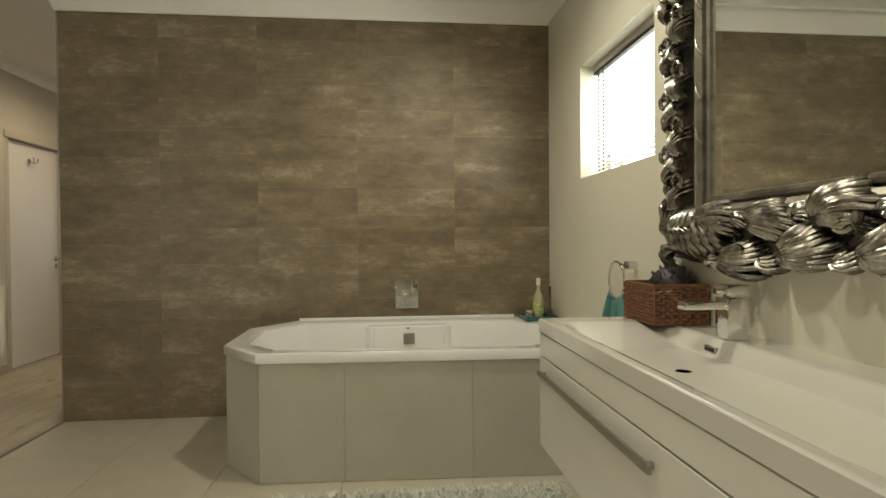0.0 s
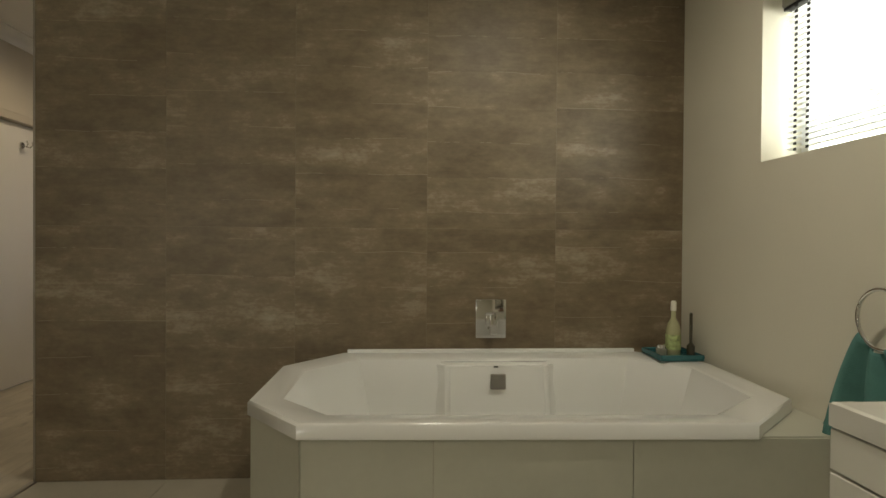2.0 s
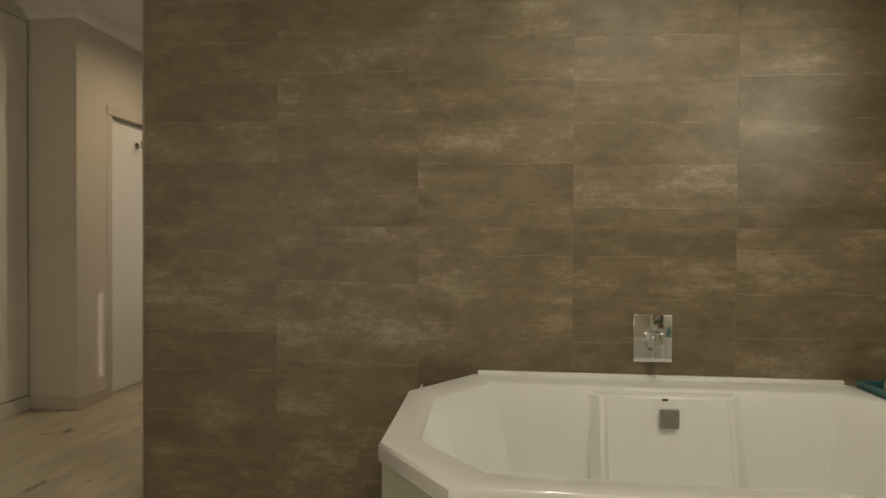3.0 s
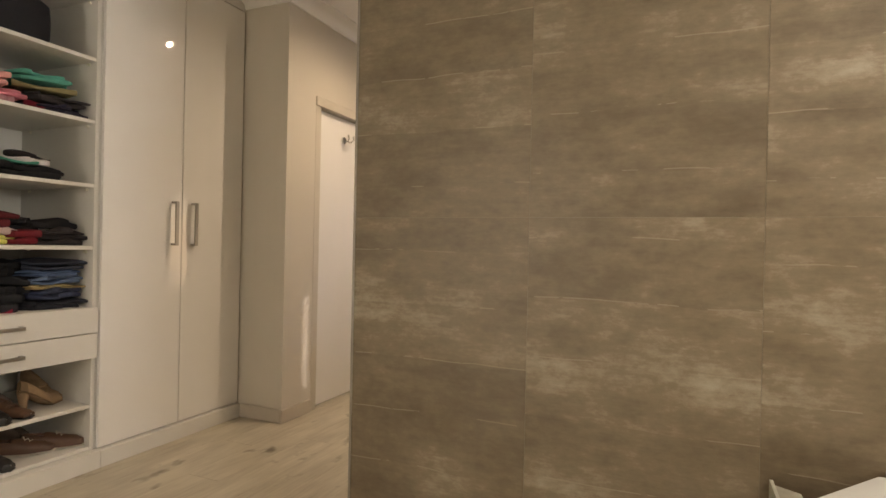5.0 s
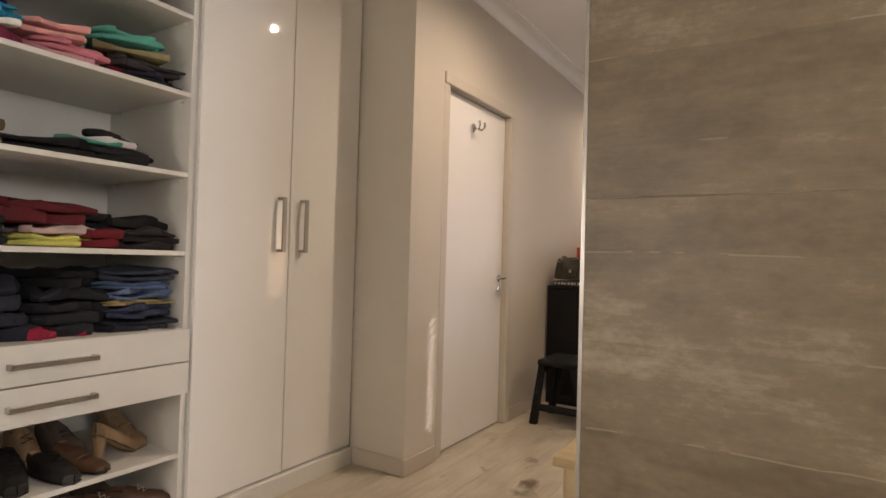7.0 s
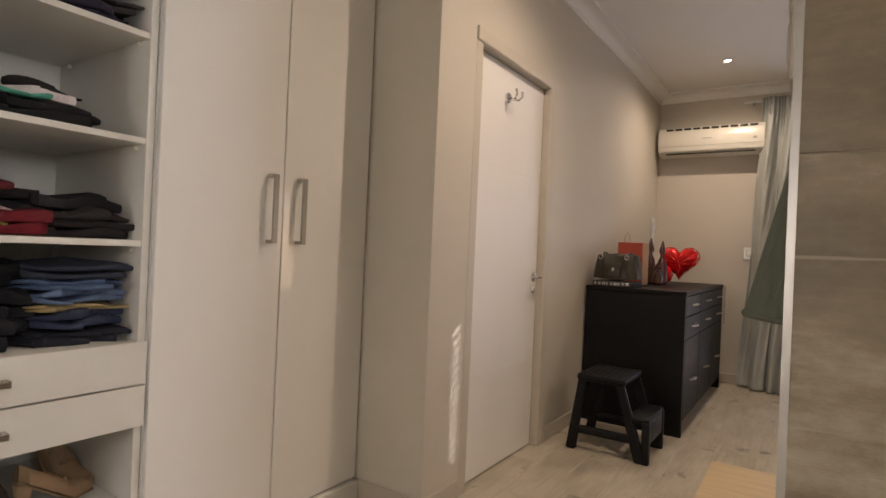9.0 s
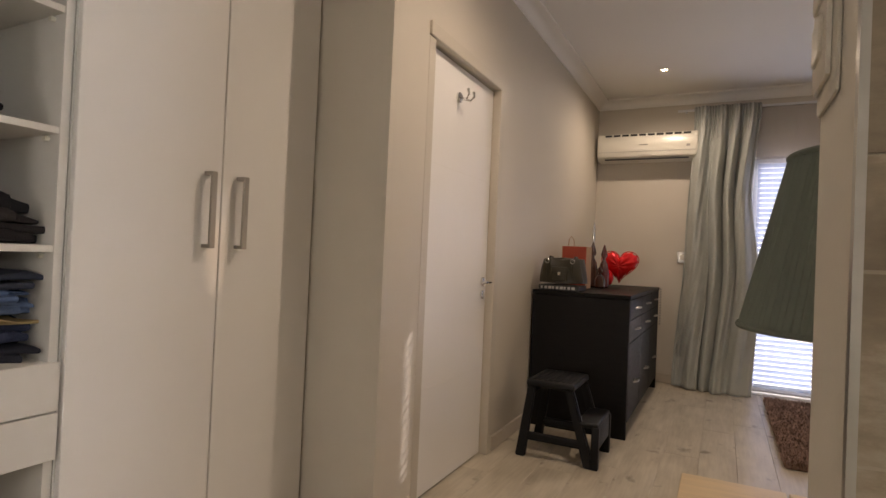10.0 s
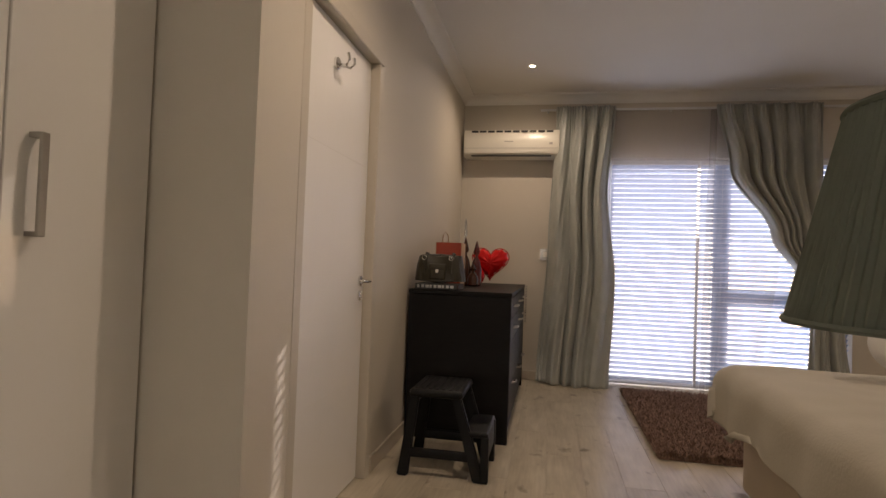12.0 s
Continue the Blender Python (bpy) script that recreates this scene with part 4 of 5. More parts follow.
def shag(name, x0, x1, y0, y1, n, h, material, label, category, slope=0.5):
    """A deep-pile rug: a backing with thousands of separate tufts."""
    t = thing(name, ((x0 + x1) / 2, (y0 + y1) / 2, 0.0), label, category)
    part("backing", bm_box(x0 + 0.01, x1 - 0.01, y0 + 0.01, y1 - 0.01, 0.001, 0.014, 0.004), material, t)
    vs, fs = [], []
    r = random.Random(9)
    for i in range(n):
        x, y = r.uniform(x0, x1), r.uniform(y0, y1)
        a, lean = r.uniform(0, 6.28), r.uniform(0.2, 1.0) * slope * h * 2
        hh = h * r.uniform(0.6, 1.1)
        w = 0.0035
        c, s = math.cos(a), math.sin(a)
        k = len(vs)
        vs += [(x - s * w, y + c * w, 0.01), (x + s * w, y - c * w, 0.01), (x + c * lean * 0.4 + s * w, y + s * lean * 0.4 - c * w, 0.01 + hh * 0.6), (x + c * lean * 0.4 - s * w, y + s * lean * 0.4 + c * w, 0.01 + hh * 0.6), (x + c * lean, y + s * lean, 0.01 + hh)]
        fs += [(k, k + 1, k + 2, k + 3), (k + 3, k + 2, k + 4)]
    me = bpy.data.meshes.new("pile")
    me.from_pydata(vs, [], fs)
    me.materials.append(material)
    ob = new("pile", me)
    ob.parent = t
    ob.matrix_parent_inverse = t.matrix_basis.inverted()
    tagged(ob, kind="stuff")
    return t


shag("bath_mat", -0.5, 0.75, 1.80, 2.345, 14000, 0.034, M_MAT, "white deep-pile bath mat before the bath", "bath mat")

# ---- dressing area: wardrobe ----
SX0 = -4.24
SY0, SY1 = 2.90, 3.862
sh = thing("open_shelf_unit", (-3.95, 3.38, 0), "white open wardrobe shelves full of folded clothes and shoes", "shelf unit")
for a, c in ((SY0, SY0 + 0.018), (SY1 - 0.034, SY1 - 0.012)):
    part("side_panel", bm_box(SX0, WARD, a, c, 0.0, 2.6, 0.001), M_MEL, sh, smooth=False)
part("back_panel", bm_box(SX0 - 0.006, SX0, SY0, SY1 - 0.012, 0.09, 2.6), M_MEL, sh, smooth=False)
part("plinth", bm_box(SX0, WARD + 0.045, SY0, SY1 - 0.008, 0.0, 0.085, 0.002), M_MEL, sh, smooth=False)
SHELVES = (2.30, 1.998, 1.695, 1.385, 1.083, 0.31, 0.106)
for z in SHELVES:
    part("shelf", bm_box(SX0, WARD - 0.004, SY0 + 0.018, SY1 - 0.034, z - 0.018, z, 0.001), M_MEL, sh, smooth=False)
    if z > 0.2:
        for x in (WARD - 0.05, SX0 + 0.08):
            for y, s in ((SY1 - 0.034, -1), (SY0 + 0.018, 1)):
                part("shelf_pin", bm_tube([(x, y, z - 0.028), (x, y + s * 0.012, z - 0.028)], 0.007, 8), M_ACPL, sh)
part("shelf", bm_box(SX0, WARD - 0.006, SY0 + 0.018, SY1 - 0.034, 0.765, 0.780, 0.001), M_MEL, sh, smooth=False)
for z0, z1 in ((0.662, 0.786), (0.538, 0.657)):
    d = part("drawer", bm_box(SX0 + 0.05, WARD + 0.016, SY0 + 0.003, SY1 - 0.013, z0, z1, 0.0015), M_MEL, sh, smooth=False)
    zz = (z0 + z1) / 2
    hb = bm_box(WARD + 0.038, WARD + 0.048, 3.255, 3.505, zz - 0.008, zz + 0.008, 0.001)
    for y in (3.255, 3.493):
        bm_box(WARD + 0.016, WARD + 0.040, y, y + 0.012, zz - 0.008, zz + 0.008, bm=hb)
    part("handle", hb, M_STEEL, d, "flat brushed steel bar handle", smooth=False)

wd = thing("wardrobe", (-3.95, 4.33, 0), "tall white high-gloss wardrobe with two closed doors", "wardrobe")
part("carcass", bm_box(SX0, WARD - 0.002, SY1 - 0.008, 4.795, 0.0, 2.6), M_MEL, wd, smooth=False)
part("plinth", bm_box(WARD - 0.002, WARD + 0.045, SY1 - 0.006, 4.783, 0.0, 0.085, 0.002), M_MEL, wd, smooth=False)
part("filler", bm_box(WARD - 0.02, WARD + 0.02, SY0, 4.796, 2.6, CEIL), M_MEL, wd, smooth=False)
for a, c, hy in ((SY1 - 0.004, 4.327, 4.268), (4.332, 4.790, 4.402)):
    d = part("door", bm_box(WARD, WARD + 0.02, a, c, 0.092, 2.595, 0.002), M_GLOSS, wd, smooth=False)
    hb = bm_box(WARD + 0.048, WARD + 0.058, hy - 0.011, hy + 0.011, 1.092, 1.338, 0.002)
    for z in (1.092, 1.326):
        bm_box(WARD + 0.02, WARD + 0.050, hy - 0.011, hy + 0.011, z, z + 0.012, bm=hb)
    part("handle", hb, M_STEEL, d, "square brushed steel bow handle", smooth=False)

# ---- folded clothes ----
CLOTH = {}


def cloth_mat(c):
    if c not in CLOTH:
        CLOTH[c] = mat("cloth_" + str(len(CLOTH)), srgb(*c), 0.85, var=0.3, scale=16, bump=0.5, bscale=180)
    return CLOTH[c]


def garment(kind, y, x, z, wy, dx, h, c, label, rz=0.0, folds=2):
    """A folded garment: layers that bulge at the folded edge and sag between."""
    t = thing(kind, (x, y, z), label if len(label.split()) > 4 else label + " on a wardrobe shelf", "clothes", "folded clothes")
    r = random.Random(int(y * 1000) * 7 + int(z * 1000) * 13 + sum(c))
    rz += r.uniform(-0.2, 0.2)
    ph = r.uniform(0, 6)
    for k in range(folds):
        z0, hh = z + h * k / folds, h / folds
        sh_ = r.uniform(-0.016, 0.016)
        def fn(u, v, z0=z0, hh=hh, sh_=sh_):
            a = 2 * math.pi * u
            ca, sa = math.cos(a), math.sin(a)
            e = 0.38
            px = math.copysign(abs(ca) ** e, ca)
            py = math.copysign(abs(sa) ** e, sa)
            prof = math.sin(math.pi * v)
            s = (0.93 + 0.07 * prof) if 0.02 < v < 0.98 else 0.90
            if v in (0, 1):
                s = 0.0
            elif v < 0.15 or v > 0.85:
                s = 0.86
            nx = 0.015 * math.sin(7 * a + ph + 5 * k) + 0.02 * math.sin(3 * a + 2 * ph + k) + 0.006 * math.sin(17 * a + 3 * k)
            lx, ly = px * dx / 2 * s + nx * s, py * wy / 2 * s + sh_ + nx * s
            wob = (0.022 + 0.3 * h) * noise.noise(Vector((lx * 9 + ph, ly * 9, k * 3.1))) * (v if k == folds - 1 else 0.6 * v)
            zz = z0 + hh * (0.5 - 0.5 * math.cos(math.pi * v)) + (wob if k or v > 0.2 else 0) + (0.05 * hh * prof)
            if k == folds - 1:
                zz -= 0.45 * hh * v * (0.6 * abs(px) ** 6 * (0.5 + 0.5 * math.sin(ph)) + 0.6 * abs(py) ** 4 * (0.5 + 0.5 * math.cos(2 * ph))) * (0 if v == 1 else 1)
            c_, s_ = math.cos(rz), math.sin(rz)
            return (x + lx * c_ - ly * s_, y + lx * s_ + ly * c_, max(z + 0.001, zz))
        part("fold", bm_sheet(fn, 44, 9), cloth_mat(c), t)
    return t


FX = WARD - 0.20  # depth of the piles
garment("black_bag", 3.50, FX - 0.05, 1.999, 0.42, 0.34, 0.24, (28, 27, 34), "black fabric bag with a small white tag on the top shelf", folds=1)
tg = thing("bag_tag", (FX + 0.125, 3.55, 2.13), "small white cloth tag on the black bag", "tag")
part("tag", bm_box(FX + 0.118, FX + 0.124, 3.545, 3.57, 2.07, 2.135, 0.001), cloth_mat((205, 205, 200)), tg)
# second shelf
garment("folded_blouse", 3.71, FX, 1.696, 0.22, 0.28, 0.045, (30, 26, 48), "dark navy folded top", folds=2)
garment("folded_blouse", 3.64, FX + 0.02, 1.697, 0.1, 0.2, 0.04, (120, 20, 40), "crimson folded top", folds=1)
garment("folded_jersey", 3.68, FX, 1.742, 0.23, 0.28, 0.05, (52, 46, 48), "charcoal folded jersey", folds=2)
garment("folded_scarf", 3.67, FX, 1.793, 0.22, 0.27, 0.035, (138, 128, 92), "beige patterned folded scarf", 0.06, folds=1)
garment("folded_blouse", 3.66, FX, 1.829, 0.23, 0.26, 0.045, (84, 164, 150), "mint green folded top", -0.08, folds=2)
garment("folded_shirt", 3.42, FX, 1.696, 0.21, 0.28, 0.03, (190, 140, 148), "pale pink patterned folded shirt", folds=1)
garment("folded_shirt", 3.42, FX, 1.727, 0.22, 0.27, 0.04, (200, 118, 132), "rose pink folded shirt", 0.05, folds=2)
garment("folded_shirt", 3.39, FX, 1.768, 0.19, 0.26, 0.06, (226, 160, 156), "salmon pink folded shirt", 0.1, folds=2)
garment("folded_towel", 3.16, FX, 1.696, 0.24, 0.28, 0.05, (110, 30, 60), "plum folded towel", folds=1)
garment("folded_towel", 3.16, FX, 1.747, 0.24, 0.29, 0.035, (235, 232, 228), "white folded towel", folds=1)
garment("folded_towel", 3.15, FX, 1.783, 0.23, 0.28, 0.05, (22, 128, 160), "turquoise folded towel", folds=2)
garment("folded_towel", 3.15, FX, 1.834, 0.23, 0.27, 0.07, (28, 24, 130), "royal blue folded towel", folds=2)
garment("folded_jersey", 3.13, FX, 1.906, 0.21, 0.25, 0.04, (26, 24, 32), "black folded jersey", folds=1)
# third shelf
garment("folded_blouse", 3.60, FX - 0.02, 1.386, 0.30, 0.28, 0.06, (18, 18, 22), "black folded top", folds=2)
garment("folded_blouse", 3.54, FX, 1.447, 0.16, 0.24, 0.022, (66, 140, 122), "sea green folded top", folds=1)
garment("folded_blouse", 3.61, FX - 0.01, 1.449, 0.15, 0.22, 0.035, (214, 204, 206), "white folded top with black trim", 0.2, folds=1)
garment("folded_strap", 3.63, FX + 0.01, 1.486, 0.16, 0.06, 0.02, (30, 24, 28), "black cloth strap on a folded top", 0.35, folds=1)
garment("folded_blouse", 3.36, FX, 1.386, 0.30, 0.28, 0.055, (14, 14, 18), "black folded top", folds=2)
garment("folded_scarf", 3.14, FX, 1.386, 0.18, 0.27, 0.115, (92, 78, 52), "crumpled leopard brown scarf", 0.1, folds=3)
# fourth shelf
garment("folded_blouse", 3.69, FX, 1.084, 0.24, 0.28, 0.075, (38, 32, 34), "dark patterned folded top with white print", folds=3)
garment("folded_blouse", 3.66, FX, 1.160, 0.24, 0.26, 0.04, (24, 22, 26), "black folded top", 0.12, folds=1)
garment("folded_blouse", 3.54, FX + 0.02, 1.084, 0.09, 0.26, 0.06, (112, 16, 30), "red folded top", folds=2)
garment("folded_blouse", 3.56, FX - 0.03, 1.150, 0.14, 0.22, 0.06, (22, 22, 28), "black crumpled folded top", -0.2, folds=2)
garment("folded_shirt", 3.40, FX, 1.084, 0.20, 0.27, 0.04, (204, 200, 104), "pale yellow folded shirt", folds=2)
garment("folded_shirt", 3.41, FX, 1.125, 0.20, 0.26, 0.03, (196, 170, 168), "blush folded shirt", 0.05, folds=1)
garment("folded_jersey", 3.36, FX, 1.156, 0.26, 0.27, 0.085, (88, 14, 24), "deep red folded jersey", 0.08, folds=2)
garment("folded_blouse", 3.14, FX, 1.084, 0.2, 0.27, 0.10, (24, 24, 30), "black folded top", folds=3)
garment("folded_shirt", 3.14, FX, 1.186, 0.19, 0.25, 0.05, (206, 150, 160), "pink folded shirt", folds=1)
# jeans
for k, (c, h, lab) in enumerate((((30, 32, 44), 0.05, "dark indigo folded jeans"), ((44, 52, 78), 0.045, "blue folded jeans"), ((166, 146, 104), 0.022, "tan folded trousers"), ((96, 116, 150), 0.035, "light blue folded jeans"), ((72, 92, 128), 0.03, "washed blue folded jeans"), ((44, 50, 66), 0.045, "grey-blue folded jeans"))):
    z = 0.781 + (0.0, 0.051, 0.097, 0.120, 0.156, 0.187)[k]
    garment("folded_jeans", 3.70 - 0.005 * (k % 3), FX, z, 0.235, 0.30, h, c, lab, 0.03 * (k % 2), folds=2)
garment("folded_jersey", 3.47, FX - 0.03, 0.781, 0.24, 0.28, 0.16, (20, 22, 30), "black folded jersey pile", folds=4)
garment("folded_jersey", 3.53, FX - 0.04, 0.942, 0.24, 0.24, 0.07, (18, 18, 24), "black crumpled jersey", 0.3, folds=2)
garment("folded_blouse", 3.40, FX + 0.04, 0.781, 0.16, 0.22, 0.04, (140, 20, 50), "crimson folded top", folds=1)
garment("folded_jersey", 3.18, FX, 0.781, 0.30, 0.30, 0.20, (24, 28, 42), "dark navy folded jersey pile", folds=4)

# ---- shoes ----


def shoe(x, y, z, rz, c, sole, label, heel=0.012, high=0.07, L=0.25, open_top=False):
    t = thing("shoe", (x, y, z), label if len(label.split()) > 4 else label + " on the shoe rack", "shoe", "shoes on the rack")
    m = pose(x, y, z, 0, 0, rz)
    def width(f):
        return 0.040 * (0.72 + 0.5 * math.sin(math.pi * min(1, 0.12 + f * 0.86)) ** 1.2 - 0.25 * (1 - f) * 0.5)
    def lift(f):  # height of the sole; f from heel 0 to toe 1
        return heel * max(0, 1 - f / 0.62) ** 1.0 * (1 if f < 0.62 else 0)
    b = bm_sheet(lambda u, v: m @ Vector(((v - 0.5) * L, width(v) * math.sin(2 * math.pi * u) * (0.05 if v in (0, 1) else 1), lift(v) + 0.006 + 0.006 * math.cos(2 * math.pi * u))), 16, 22)
    part("sole", b, sole, t)
    def up(u, v):
        a = math.pi * u
        top = high * (1 - 0.15 * v) if v < 0.42 else high * (0.94 - 0.42 * ((v - 0.42) / 0.58)) * (1 if v < 0.9 else 0.75)
        w = width(v) * 0.97 * (0.08 if v in (0, 1) else 1)
        p = abs(math.sin(a)) ** 0.6
        return m @ Vector(((v - 0.5) * L * 0.98, w * math.cos(a), lift(v) + 0.012 + top * p * (0.72 if v < 0.36 and 0.25 < u < 0.75 else 1)))
    part("upper", bm_sheet(up, 16, 22), c, t)
    if heel > 0.03:
        part("heel", bm_tube([m @ Vector((-L * 0.42, 0, heel)), m @ Vector((-L * 0.43, 0, heel * 0.5)), m @ Vector((-L * 0.42, 0, 0.001))], [0.027, 0.019, 0.014], 10), sole, t)
    if open_top:
        part("strap", bm_tube([m @ Vector((L * 0.02, 0.036, high * 0.6)), m @ Vector((L * 0.05, 0.02, high * 1.25)), m @ Vector((L * 0.05, -0.02, high * 1.25)), m @ Vector((L * 0.02, -0.036, high * 0.6))], 0.007, 8), c, t)
    else:
        part("lace", bm_tube([m @ Vector((L * (0.02 + 0.035 * k), 0.016 * (-1) ** k, high * (0.98 - 0.07 * k) + 0.012)) for k in range(5)], 0.0035, 6), sole, t)
    return t


S_BLK = mat("black_shoe_leather", (0.018, 0.016, 0.016), 0.4, var=0.3, scale=20, bump=0.2)
S_TAN = mat("tan_suede", (0.32, 0.21, 0.12), 0.8, var=0.2, scale=20, bump=0.3)
S_BRN = mat("brown_shoe_leather", (0.10, 0.05, 0.03), 0.5, var=0.25, scale=20, bump=0.2)
S_WHT = mat("white_rubber", (0.62, 0.58, 0.5), 0.6, var=0.1)
S_GRY = mat("grey_suede", (0.13, 0.10, 0.08), 0.8, var=0.2, scale=20)
zu, zl = 0.311, 0.107
shoe(FX + 0.03, 3.70, zu, 105, S_TAN, S_TAN, "tan suede high-heeled shoe", 0.09, 0.055, 0.22, True)
shoe(FX - 0.10, 3.78, zu, 10, S_TAN, S_TAN, "tan suede high-heeled shoe", 0.09, 0.055, 0.22, True)
shoe(FX + 0.08, 3.54, zu, 15, S_BRN, S_BLK, "brown leather sandal", 0.04, 0.04, 0.22, True)
shoe(FX + 0.08, 3.45, zu, 5, S_BLK, S_BLK, "black leather shoe", 0.012, 0.06)
shoe(FX + 0.05, 3.34, zu, -12, S_BLK, S_BLK, "black leather shoe", 0.03, 0.065)
shoe(FX - 0.11, 3.56, zu, 8, S_GRY, S_BLK, "dark taupe suede shoe", 0.05, 0.09)
shoe(FX - 0.11, 3.44, zu, -5, S_TAN, S_BRN, "tan suede ankle shoe", 0.05, 0.1)
shoe(FX + 0.07, 3.20, zu, 14, S_BLK, S_BLK, "black strappy shoe", 0.03, 0.05, 0.24, True)
shoe(FX + 0.06, 3.09, zu, -6, S_BLK, S_BLK, "black strappy shoe", 0.03, 0.05, 0.24, True)
shoe(FX - 0.12, 3.25, zu, 0, S_BRN, S_BLK, "brown leather shoe", 0.05, 0.09)
shoe(FX + 0.07, 3.74, zl, 48, S_BRN, S_WHT, "brown trainer with white trim", 0.012, 0.065, 0.26)
shoe(FX + 0.03, 3.62, zl, 52, S_BRN, S_WHT, "brown trainer with white trim", 0.012, 0.065, 0.26)
shoe(FX + 0.08, 3.46, zl, 10, S_BLK, S_BLK, "black leather shoe", 0.015, 0.06)
shoe(FX + 0.08, 3.36, zl, 4, S_BLK, S_BLK, "black leather shoe", 0.015, 0.06)
shoe(FX + 0.07, 3.23, zl, -5, S_BRN, S_BRN, "brown leather shoe", 0.015, 0.06)
shoe(FX + 0.07, 3.12, zl, 5, mat("blue_canvas", (0.03, 0.08, 0.16), 0.8), S_WHT, "blue canvas shoe", 0.012, 0.06)
shoe(FX - 0.14, 3.68, zl, 5, S_GRY, S_BLK, "dark taupe suede shoe", 0.03, 0.09)
shoe(FX - 0.14, 3.52, zl, -5, S_GRY, S_BLK, "dark taupe suede shoe", 0.03, 0.09)

# ---- bedroom: chest of drawers ----
DX, DY0, DY1 = -2.645, 6.65, 8.40
ch = thing("chest_of_drawers", (-2.96, 7.5, 0), "black-brown wooden chest of drawers against the wall", "chest of drawers")
part("top", bm_box(WEST + 0.016, DX, DY0 - 0.006, DY1, 0.876, 0.902, 0.002), M_DARKWOOD, ch, smooth=False)
for a, c in ((DY0, DY0 + 0.03), (DY1 - 0.034, DY1 - 0.004)):
    part("side_panel", bm_box(WEST + 0.018, DX - 0.004, a, c, 0.0, 0.875, 0.002), M_DARKWOOD, ch, smooth=False)
part("carcass", bm_box(WEST + 0.02, DX - 0.024, DY0 + 0.03, DY1 - 0.034, 0.09, 0.875), M_DARKWOOD, ch, smooth=False)
cols = ((DY0 + 0.033, 7.22), (7.226, 7.80), (7.806, DY1 - 0.037))
for a, c in cols:
    for z0, z1 in ((0.745, 0.87), (0.60, 0.74), (0.10, 0.595)):
        d = part("drawer", bm_box(DX - 0.022, DX - 0.003, a, c, z0, z1, 0.002), M_DARKWOOD, ch, smooth=False)
        zz = (z0 + z1) / 2 if z1 > 0.6 else 0.32
        ym = (a + c) / 2
        hb = bm_tube([(DX - 0.003, ym - 0.045, zz), (DX + 0.022, ym - 0.035, zz + 0.004), (DX + 0.026, ym, zz + 0.006), (DX + 0.022, ym + 0.035, zz + 0.004), (DX - 0.003, ym + 0.045, zz)], 0.006, 8)
        part("handle", hb, M_STEEL, d, "small curved steel handle")

T = 0.903
bx = thing("flat_box", (-3.1, 6.80, T), "flat black patterned box under the handbag", "box")
part("box", bm_box(-3.25, -2.98, 6.68, 6.92, T, T + 0.035, 0.003), M_DARK, bx)
for i in range(9):
    part("print_bar", bm_box(-3.235 + 0.026 * i, -3.222 + 0.026 * i + 0.004 * (i % 3), 6.6785, 6.6795, T + 0.009, T + 0.027), M_STEEL, bx, smooth=False)
hbg = thing("handbag", (-3.12, 6.82, T + 0.036), "olive green leather handbag with buckled pocket", "handbag")
def bagf(u, v):
    a = 2 * math.pi * u
    ca, sa = math.cos(a), math.sin(a)
    px, py = math.copysign(abs(ca) ** 0.55, ca), math.copysign(abs(sa) ** 0.7, sa)
    s = (1 - 0.30 * v ** 3) * (0 if v in (0, 1) else 1)
    wv = 0.006 * math.sin(9 * a + 4 * v)
    return (-3.115 + px * (0.155 + wv) * (s if v in (0, 1) else 1 - 0.16 * v * v), 6.80 + py * 0.095 * s + wv, T + 0.037 + 0.185 * (v if v < 1 else 0.97) + 0.006 * math.sin(5 * a) * v)
part("bag_body", bm_sheet(bagf, 48, 14), M_OLIVE, hbg)
pk = bm_box(-3.165, -3.065, 6.690, 6.712, T + 0.06, T + 0.15, 0.012, seg=3)
part("pocket", pk, M_OLIVE, hbg)
part("flap", bm_box(-3.17, -3.06, 6.684, 6.70, T + 0.115, T + 0.158, 0.008, seg=2), M_OLIVE, hbg)
part("buckle", bm_box(-3.125, -3.105, 6.680, 6.686, T + 0.10, T + 0.125, 0.002), M_CHROME, hbg)
for x in (-3.2, -3.03):
    part("strap", bm_tube([(x, 6.70, T + 0.10), (x, 6.705, T + 0.19), (x, 6.76, T + 0.225), (x, 6.83, T + 0.222)], 0.007, 8), M_OLIVE, hbg)
    part("strap_ring", bm_tube([(x + 0.014 * math.cos(a), 6.694, T + 0.195 + 0.014 * math.sin(a)) for a in [k * math.pi / 6 for k in range(12)]], 0.003, 6, closed=True), M_CHROME, hbg)

pb = thing("paper_bag", (-3.06, 7.25, T), "red and kraft paper gift bag", "gift bag")
part("front", bm_box(-3.22, -3.045, 7.16, 7.165, T, T + 0.31, 0.001), M_REDPAPER, pb)
part("back", bm_box(-3.22, -3.045, 7.33, 7.335, T, T + 0.31, 0.001), M_REDPAPER, pb)
part("gusset", bm_box(-3.045, -3.04, 7.16, 7.335, T, T + 0.31, 0.001), M_KRAFT, pb, "kraft brown bag side")
part("gusset", bm_box(-3.225, -3.22, 7.16, 7.335, T, T + 0.31, 0.001), M_KRAFT, pb)
part("bag_handle", bm_tube([(-3.18, 7.165, T + 0.3), (-3.175, 7.165, T + 0.36), (-3.16, 7.165, T + 0.385), (-3.14, 7.165, T + 0.36), (-3.135, 7.165, T + 0.3)], 0.003, 6), M_KRAFT, pb)

